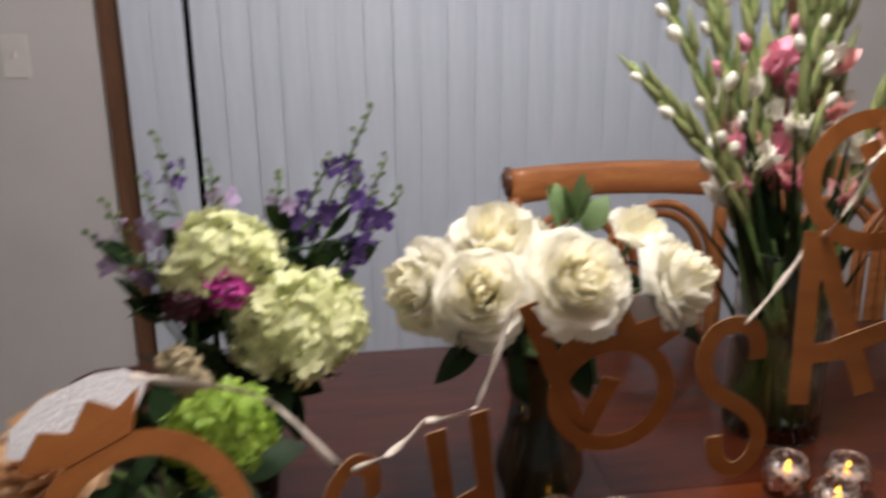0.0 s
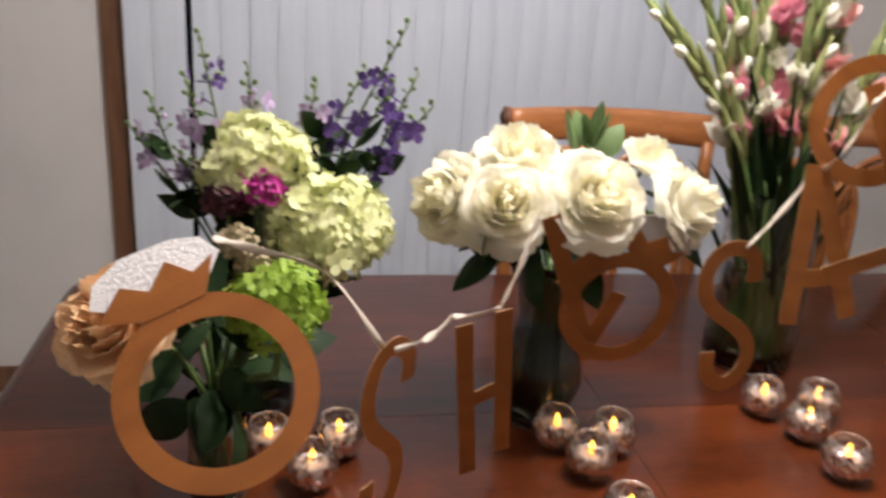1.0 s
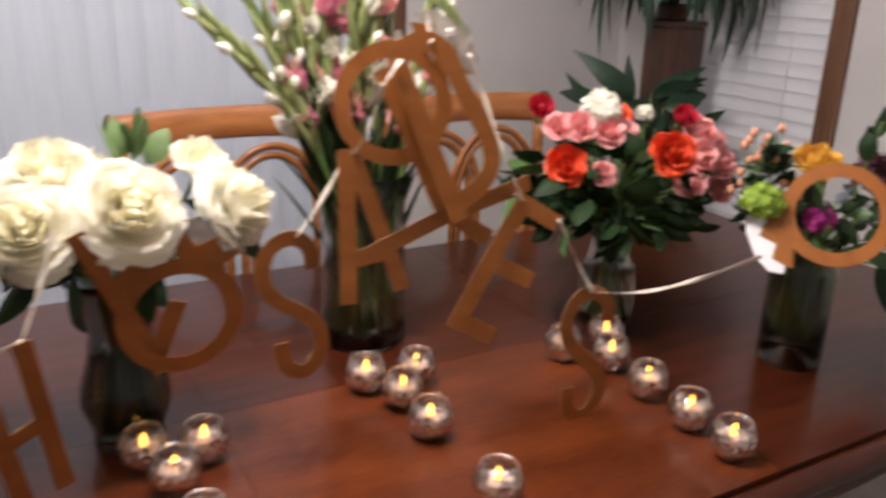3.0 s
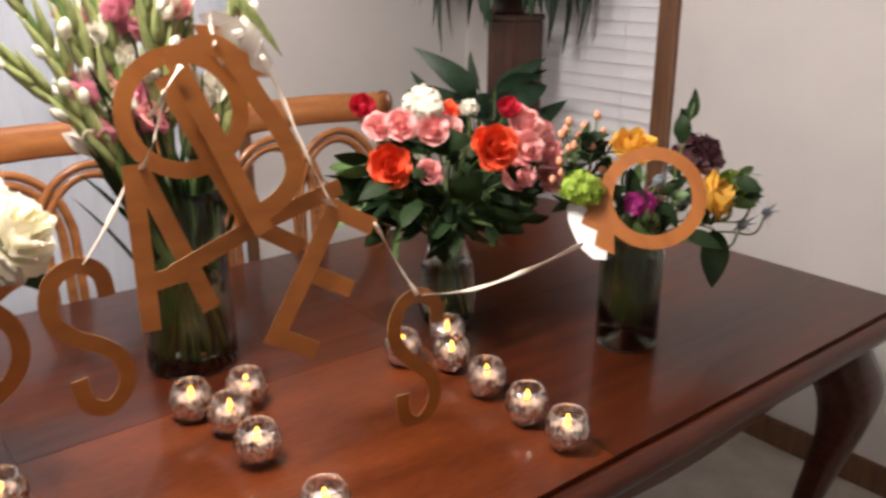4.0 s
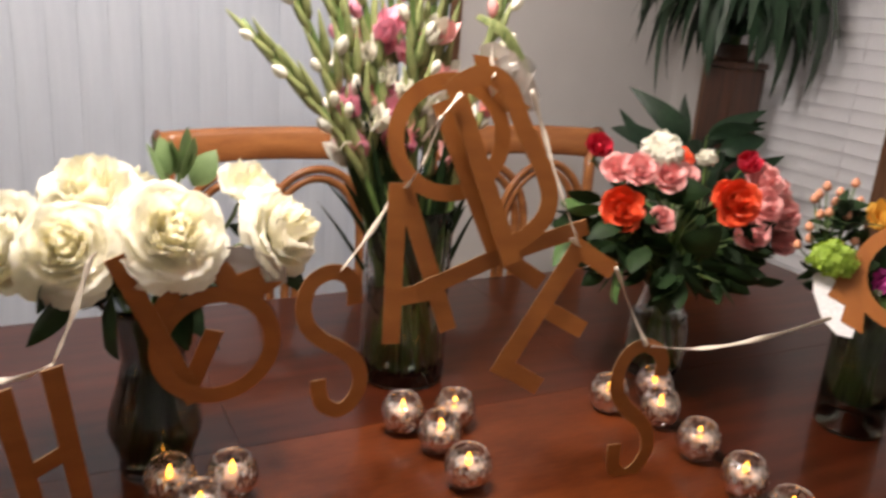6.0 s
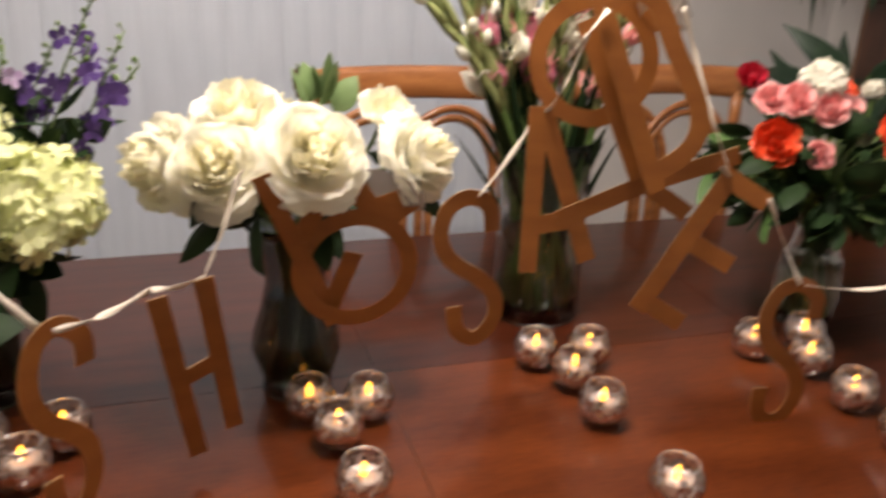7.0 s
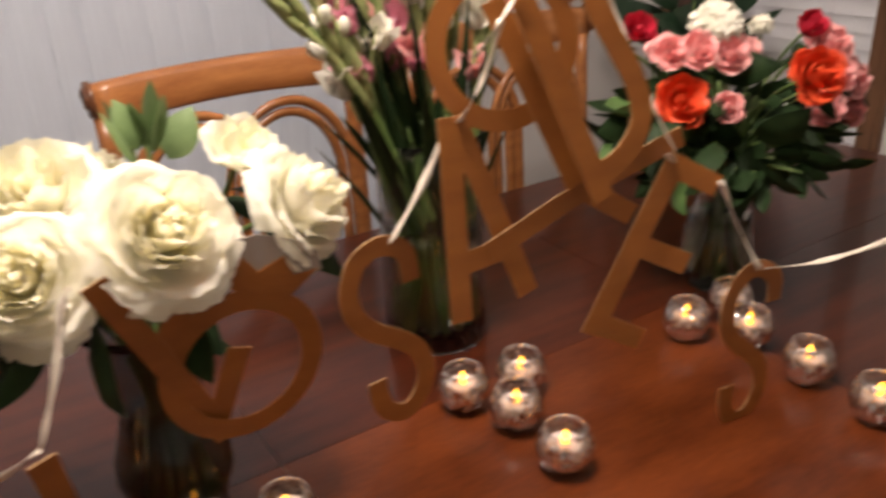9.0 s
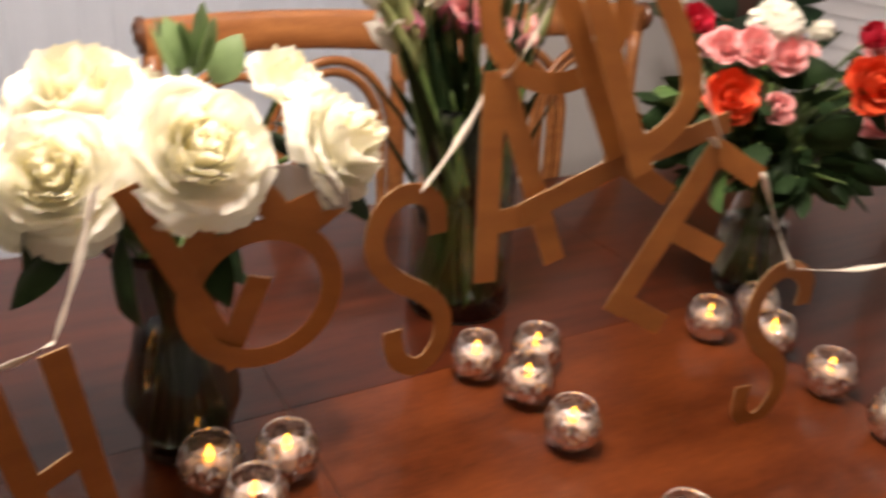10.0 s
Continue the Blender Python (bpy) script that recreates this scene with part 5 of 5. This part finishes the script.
# ---- votive candles ----
def votive(x, y, rz, first=None):
    if first is not None:
        return copy_thing(first, pose(x, y, TZ, 0, 0, rz))
    ob = tagged(empty("votive_candle", x, y, TZ, rz), "silvered mercury glass votive with lit amber tealight", "candle", "votive candles on the table")
    prof = [(0, 0.0006), (0.015, 0.0), (0.0190, 0.0015), (0.0270, 0.010), (0.0318, 0.022), (0.0326, 0.031), (0.0312, 0.041), (0.0275, 0.049), (0.0240, 0.0535), (0.0232, 0.0550),
            (0.0222, 0.0552), (0.0224, 0.0530), (0.0258, 0.0480), (0.0294, 0.0405), (0.0308, 0.031), (0.0260, 0.012), (0.017, 0.005), (0, 0.004)]
    bm = lathe(prof, 32, ripple=0.006, waves=16)
    bmesh.ops.recalc_face_normals(bm, faces=bm.faces[:])
    part("holder", bm, M["mercury"], ob)
    part("rim", lathe([(0.0227 + 0.0007 * math.cos(a), 0.0553 + 0.0006 * math.sin(a)) for a in [k * math.pi / 4 for k in range(9)]], 32), M["chrome"], ob, "bright rounded glass rim")
    part("tealight", lathe(((0, 0.012), (0.0185, 0.013), (0.0200, 0.015), (0.0205, 0.0335), (0.0196, 0.0350), (0.013, 0.0335), (0.004, 0.0330), (0, 0.033)), 24), M["wax"], ob, "pinkish white plastic tealight")
    part("flame", lathe(((0, 0.0325), (0.0036, 0.0345), (0.0046, 0.0385), (0.0034, 0.0445), (0.0014, 0.0500), (0, 0.0530)), 10), M["flame"], ob, "glowing amber flame")
    return ob


CANDLES = ((0.119, 1.155), (0.172, 1.092), (0.208, 1.158), (0.502, 1.153), (0.577, 1.138), (0.527, 1.084), (0.534, 0.971), (0.850, 1.216), (0.930, 1.200), (0.879, 1.145), (0.875, 1.051), (0.876, 0.877),
           (1.200, 1.166), (1.296, 1.167), (1.250, 1.098), (1.239, 0.998), (1.231, 0.899), (1.226, 0.814))
first = None
for k, (x, y) in enumerate(CANDLES):
    ob = votive(x, y, 47 * k, first)
    first = first or ob


# ---- banner of cut card shapes ----
def strip(bm, pts, width, y, thick=0.0011):
    """A flat mitred band through (x, z) points, standing in a plane of constant y."""
    p = [Vector((a, b)) for a, b in pts]
    left, right = [], []
    for i, q in enumerate(p):
        d0 = (q - p[i - 1]).normalized() if i else (p[1] - q).normalized()
        d1 = (p[i + 1] - q).normalized() if i < len(p) - 1 else d0
        t = (d0 + d1).normalized()
        nrm = Vector((-t.y, t.x))
        k = width / 2 / max(0.4, nrm.dot(Vector((-d1.y, d1.x))))
        left.append(q + nrm * k)
        right.append(q - nrm * k)
    f = [[bm.verts.new((v.x, yy, v.y)) for v in side] for yy in (y - thick / 2, y + thick / 2) for side in (left, right)]
    n = len(p)
    for i in range(n - 1):
        for a, b in ((f[0], f[1]), (f[3], f[2]), (f[2], f[0]), (f[1], f[3])):
            bm.faces.new((a[i], a[i + 1], b[i + 1], b[i]))
    for i in (0, n - 1):
        bm.faces.new((f[0][i], f[1][i], f[3][i], f[2][i]))


def arc_points(cx, cz, rx, rz, a0, a1, n=24):
    return [(cx + rx * math.cos(radians(a0 + (a1 - a0) * k / n)), cz + rz * math.sin(radians(a0 + (a1 - a0) * k / n))) for k in range(n + 1)]


def curve2(points, steps=6):
    return [(v.x, v.z) for v in smooth_path([(a, 0, b) for a, b in points], steps)]


def cutout(strokes, origin, tilt=0.0, yaw=0.0, width=0.021, label="copper-brown card cutout hanging from the ribbon", lean=0.0):
    """A card shape; strokes are (x, z) runs round the hanging point."""
    ob = tagged(new("banner_cutout"), label, "banner piece", "card cutouts on the ribbon")
    ob.matrix_basis = Matrix.Translation(origin) @ pose(0, 0, 0, 0, 0, yaw) @ pose(0, 0, 0, lean, 0, 0) @ pose(0, 0, 0, 0, tilt, 0)
    for k, st in enumerate(strokes):
        bm = bmesh.new()
        strip(bm, st, width, 0.0005 * k)
        bmesh.ops.recalc_face_normals(bm, faces=bm.faces[:])
        bm.normal_update()
        # Side faces take the paler colour that stands in for their glint.
        for f in bm.faces:
            f.material_index = 1 if abs(f.normal.y) < 0.5 else 0
        piece = part("card_bar" if len(st) < 4 else "card_arc", bm, M["card"], ob, smooth=False)
        piece.data.materials.append(M["card_edge"])
    return ob


def bend_shape(w, h, hook=0.045, slim=1.0):
    """Double-bend shape with hooked ends, w half wide and h tall below the hanging point."""
    return [curve2([(w * slim, -hook), (w * 0.95 * slim, -0.10 * h), (w * 0.5, -0.02 * h), (-0.1 * w, 0.01 * h), (-w * 0.75, -0.05 * h), (-w * 1.05, -0.19 * h), (-w * 0.95, -0.33 * h), (-w * 0.45, -0.45 * h), (w * 0.30, -0.55 * h),
                    (w * 0.85, -0.66 * h), (w * 1.02, -0.80 * h), (w * 0.75, -0.93 * h), (w * 0.18, -h), (-w * 0.40, -0.94 * h), (-w * 0.58, -0.84 * h), (-w * 0.60, -0.74 * h)], 5)]


BAR = 0.0205
cutout(bend_shape(0.029, 0.220, 0.050), (0.245, 0.955, 1.014), tilt=-2, yaw=42, width=BAR, lean=6)
cutout([[(-0.021, 0.0), (0.016, -0.222)], [(0.026, 0.014), (0.058, -0.194)], [(-0.002, -0.112), (0.042, -0.093)]], (0.352, 1.030, 1.005), yaw=12, width=0.021, lean=9)
cutout([[(0.002, 0.002), (0.092, -0.212)], [(0.083, -0.192), (0.112, -0.108)], [(0.042, -0.092), (0.068, -0.040)]], (0.445, 1.116, 1.100), width=0.023, lean=11)
cutout(bend_shape(0.035, 0.190, 0.045, 0.85), (0.693, 1.111, 1.063), tilt=-3, width=BAR)
cutout([[(-0.006, 0.006), (-0.009, -0.198)], [(0.000, 0.004), (0.066, -0.184)], [(-0.002, -0.138), (0.046, -0.131)]], (0.776, 1.100, 1.170), yaw=-10, width=0.023, lean=-6)
cutout([[(-0.004, 0.010), (0.074, -0.172)]], (0.820, 1.093, 1.265), yaw=-10, width=0.024, lean=-8, label="straight copper-brown card bar hanging from the ribbon")
cutout([[(-0.010, 0.012), (0.074, -0.206)], curve2([(-0.010, 0.004), (0.025, 0.021), (0.056, 0.009), (0.082, -0.041), (0.113, -0.098), (0.119, -0.136), (0.099, -0.166), (0.062, -0.186)], 5)],
       (0.830, 1.070, 1.290), yaw=-10, width=0.0235, lean=-8)
cutout([[(-0.066, -0.019), (0.040, 0.027), (0.156, 0.064)], [(0.040, 0.027), (0.100, -0.012)]], (0.860, 1.066, 1.060), yaw=-10, width=0.023, label="forked copper-brown card piece hanging from the ribbon")
cutout([[(0.010, 0.006), (-0.092, -0.178)], [(0.002, -0.004), (0.054, -0.034)], [(-0.029, -0.090), (0.020, -0.115)], [(-0.084, -0.166), (-0.034, -0.194)]], (1.000, 1.040, 1.100), yaw=-20, width=0.024, lean=-8)
cutout(bend_shape(0.033, 0.200, 0.046), (1.104, 0.996, 0.960), tilt=2, yaw=-8, width=0.021)


def ring_cutout(origin, yaw, lean, roll, label, radius=0.082, gem="glitter"):
    ob = tagged(new("ring_cutout"), label, "banner piece", "card rings on the ribbon")
    ob.matrix_basis = Matrix.Translation(origin) @ pose(0, 0, 0, 0, 0, yaw) @ pose(0, 0, 0, lean, 0, 0) @ pose(0, 0, 0, 0, roll, 0)
    bm = bmesh.new()
    strip(bm, arc_points(0, 0, radius - 0.0105, radius - 0.0105, 90, 450, 56), 0.021, 0)
    bmesh.ops.remove_doubles(bm, verts=bm.verts[:], dist=1e-5)
    part("band", bm, M["card"], ob, smooth=False)

    def plate_of(pts, y, thick, name, mat):
        bm = bmesh.new()
        a = [bm.verts.new((x, y, z)) for x, z in pts]
        b = [bm.verts.new((x, y + thick, z)) for x, z in pts]
        bm.faces.new(a)
        bm.faces.new(b[::-1])
        for k in range(len(a)):
            bm.faces.new((a[k], a[(k + 1) % len(a)], b[(k + 1) % len(a)], b[k])[::-1])
        bmesh.ops.recalc_face_normals(bm, faces=bm.faces[:])
        part(name, bm, M[mat], ob, smooth=False)

    q = radius
    plate_of([(-0.32 * q, 0.93 * q), (0.32 * q, 0.93 * q), (0.56 * q, 1.30 * q), (0.30 * q, 1.20 * q), (0.10 * q, 1.42 * q), (-0.16 * q, 1.20 * q), (-0.40 * q, 1.36 * q), (-0.72 * q, 1.10 * q)], -0.0016, 0.0014, "setting", "card")
    plate_of([(-0.30 * q, 0.98 * q), (0.30 * q, 0.98 * q), (0.64 * q, 1.30 * q), (0.52 * q, 1.52 * q), (0.24 * q, 1.62 * q), (-0.28 * q, 1.64 * q), (-0.62 * q, 1.50 * q), (-0.74 * q, 1.28 * q)], 0.0002, 0.0014, "gem", gem)
    return ob


ring_cutout((0.086, 0.846, 1.034), 4, -36, -25, "copper-brown card ring with silver glitter gem", 0.083)
ring_cutout((1.445, 0.868, 1.072), -50, -28, -118, "copper-brown card ring with glitter gem against the jar", 0.078)
# These two gems have their shade painted in, instead of the bright glitter.
ring_cutout((0.560, 1.142, 0.971), 0, 4, 22, "copper-brown card ring hanging below the white roses", 0.079, "gauze")
ring_cutout((0.842, 1.112, 1.228), -10, -6, 46, "copper-brown card ring with shade-coloured gem against the gladioli", 0.080, "gauze")


def ribbon(points, seed, label="twisted cream satin ribbon carrying the card cutouts", width=0.0075):
    ob = tagged(head_at("ribbon", points[0]), label, "ribbon", "ribbon runs of the banner")
    base = Vector(points[0])
    pts = [p - base for p in smooth_path(points, 8)]
    bm = bmesh.new()
    r = random.Random(seed)
    rows = []
    turn = r.uniform(0, 3)
    for i, p in enumerate(pts):
        d = (pts[min(i + 1, len(pts) - 1)] - pts[max(i - 1, 0)]).normalized()
        side = d.orthogonal().normalized()
        up = d.cross(side)
        turn += r.uniform(-0.05, 0.30)
        w = width / 2 * (0.75 + 0.25 * math.sin(i * 0.9))
        v = (math.cos(turn) * side + math.sin(turn) * up) * w
        rows.append([p - v, p - 0.2 * v.cross(d), p + v])
    grid(bm, rows)
    bm.normal_update()
    bmesh.ops.solidify(bm, geom=bm.faces[:], thickness=0.0004)
    part("band", bm, M["ribbon"], ob)
    return ob


RUNS = (
    ((0.082, 0.876, 1.156), (0.105, 0.882, 1.147), (0.177, 0.915, 1.108), (0.234, 0.950, 1.018)),
    ((0.245, 0.951, 1.014), (0.285, 0.985, 1.010), (0.325, 1.055, 1.002)),
    ((0.325, 1.055, 1.002), (0.352, 1.057, 1.002), (0.380, 1.058, 1.012)),
    ((0.380, 1.058, 1.012), (0.402, 1.068, 1.060), (0.420, 1.082, 1.108), (0.428, 1.086, 1.120)),
    ((0.703, 1.108, 1.066), (0.738, 1.104, 1.114), (0.770, 1.104, 1.166)),
    ((0.778, 1.103, 1.164), (0.792, 1.082, 1.205), (0.806, 1.068, 1.262)),
    ((0.790, 1.084, 1.230), (0.806, 1.068, 1.262), (0.826, 1.062, 1.290)),
    ((0.868, 1.064, 1.308), (0.874, 1.080, 1.325), (0.882, 1.098, 1.340)),
    ((0.940, 1.090, 1.292), (0.962, 1.084, 1.235), (0.972, 1.050, 1.170), (0.986, 1.020, 1.112)),
    ((0.986, 1.034, 1.112), (1.018, 1.040, 1.088), (1.048, 1.026, 1.074)),
    ((1.048, 1.014, 1.074), (1.076, 1.006, 1.016), (1.102, 0.992, 0.964)),
    ((1.110, 0.992, 0.962), (1.175, 0.965, 0.962), (1.240, 0.925, 0.985), (1.318, 0.885, 1.022)))
for k, run in enumerate(RUNS):
    ribbon(run, k)
bow = tagged(head_at("ribbon_bow", (0.915, 1.105, 1.328)), "sheer pale ribbon bow tied on the gladioli", "bow")
for s in (-1, 1):
    bm = bmesh.new()
    rows = []
    for k in range(9):
        a = k / 8 * math.pi
        rows.append([(s * 0.030 * math.sin(a) + 0.010 * s, -0.010 * math.cos(a), -0.018 + w + 0.010 * math.cos(a)) for w in (-0.018, 0.0, 0.018)])
    grid(bm, rows)
    part("loop", bm, M["sheer"], bow, m=pose(0, 0, 0, 0, 24 * s, 0))
part("knot", tube([(-0.006, 0, -0.012), (0.008, -0.002, -0.009)], 0.005, 8), M["sheer"], bow)


# ---- corner plants ----
ped = tagged(empty("plant_stand", 2.40, 2.18, 0), "tall dark wooden pedestal plant stand", "plant stand")
part("base", box(-0.10, -0.10, 0, 0.10, 0.10, 0.05, 0.008), M["pedestal"], ped, smooth=False)
part("column", box(-0.066, -0.066, 0.0505, 0.066, 0.066, 1.235, 0.008), M["pedestal"], ped, smooth=False)
part("top_plate", box(-0.069, -0.069, 1.2355, 0.069, 0.069, 1.255, 0.005), M["pedestal"], ped, smooth=False)


def strap_mesh(length, width, arch, droop):
    bm = bmesh.new()
    rows = []
    for j in range(11):
        v = j / 10
        c = Vector((length * v * (1 - 0.25 * v), 0, arch * length * math.sin(math.pi * min(1, v * 0.9)) - droop * length * v * v))
        w = width * (math.sin(math.pi * (0.08 + 0.92 * v) ** 0.7) ** 0.7)
        rows.append([c + Vector((0, u * w, 0.35 * abs(u) * w)) for u in (-1, 0, 1)])
    grid(bm, rows)
    me = bpy.data.meshes.new("frond")
    bm.to_mesh(me)
    bm.free()
    me.materials.append(M["palm"])
    return me


FROND = [strap_mesh(0.38, 0.040, 0.46, 0.40), strap_mesh(0.42, 0.036, 0.44, 0.46), strap_mesh(0.36, 0.042, 0.52, 0.32), strap_mesh(0.30, 0.020, 0.8, 0.25)]


def potted(name, x, y, z, n, seed, scale, label, meshes, pot_r=0.10, pot_h=0.16, up=(-15, 55), jitter=0.05):
    ob = tagged(empty(name, x, y, z), label, "plant")
    pot = part("pot", lathe(((0, 0), (pot_r * 0.72, 0), (pot_r * 0.78, 0.01), (pot_r, pot_h * 0.92), (pot_r * 1.06, pot_h * 0.93), (pot_r * 1.06, pot_h), (pot_r * 0.92, pot_h), (pot_r * 0.9, pot_h * 0.9), (0, pot_h * 0.9)), 24), M["pot"], ob)
    part("soil", lathe(((0, pot_h * 0.905), (pot_r * 0.89, pot_h * 0.905)), 20), M["soil"], pot)
    r = random.Random(seed)
    for k in range(n):
        h = r.uniform(0.03, 0.32) * scale
        m = pose(r.uniform(-jitter, jitter), r.uniform(-jitter, jitter), pot_h * 0.9 + h, 0, -r.uniform(*up), 137.5 * k + r.uniform(-15, 15)) @ Matrix.Scale(scale * r.uniform(0.75, 1.15), 4)
        placed("frond", r.choice(meshes), None, ob, m=m)
    part("trunk", tube(smooth_path([(0, 0, pot_h * 0.9), (0.01, 0, pot_h + 0.10 * scale), (0, 0.01, pot_h + 0.22 * scale)], 4), 0.016, 8), M["stem"], ob)
    return ob


potted("palm_plant", 2.385, 2.19, 1.2555, 420, 61, 0.95, "dark green bushy palm with drooping fronds on the pedestal", FROND, 0.062, 0.05, up=(-26, 60))
BROAD = [leaf_mesh(0.26, 0.045, 0.9, wave=0.03), leaf_mesh(0.22, 0.05, 0.6), leaf_mesh(0.30, 0.04, 1.1)]
for me in BROAD:
    me.materials.append(M["palm"])
lily = tagged(empty("leafy_plant", 2.17, 2.06, 0), "dark glossy broad-leaved plant in a floor pot", "plant")
part("pot", lathe(((0, 0), (0.075, 0), (0.08, 0.02), (0.095, 0.28), (0.102, 0.30), (0.088, 0.30), (0.085, 0.27), (0, 0.27)), 24), M["pot"], lily)
r0 = random.Random(8)
for k in range(24):
    a = 2.4 * k
    q = r0.uniform(0.02, 0.10)
    p = Vector((q * math.cos(a), q * math.sin(a), r0.uniform(0.88, 1.05)))
    part("stalk", tube(smooth_path([(0.04 * math.cos(a), 0.04 * math.sin(a), 0.27), (0.5 * p.x, 0.5 * p.y, 0.55), p], 4), 0.003, 5), M["stem"], lily)
    placed("leaf", r0.choice(BROAD), None, lily, m=aim(p, (math.cos(a), math.sin(a), r0.uniform(0.15, 0.9)), 180 + r0.uniform(-30, 30), r0.uniform(0.55, 0.8)))
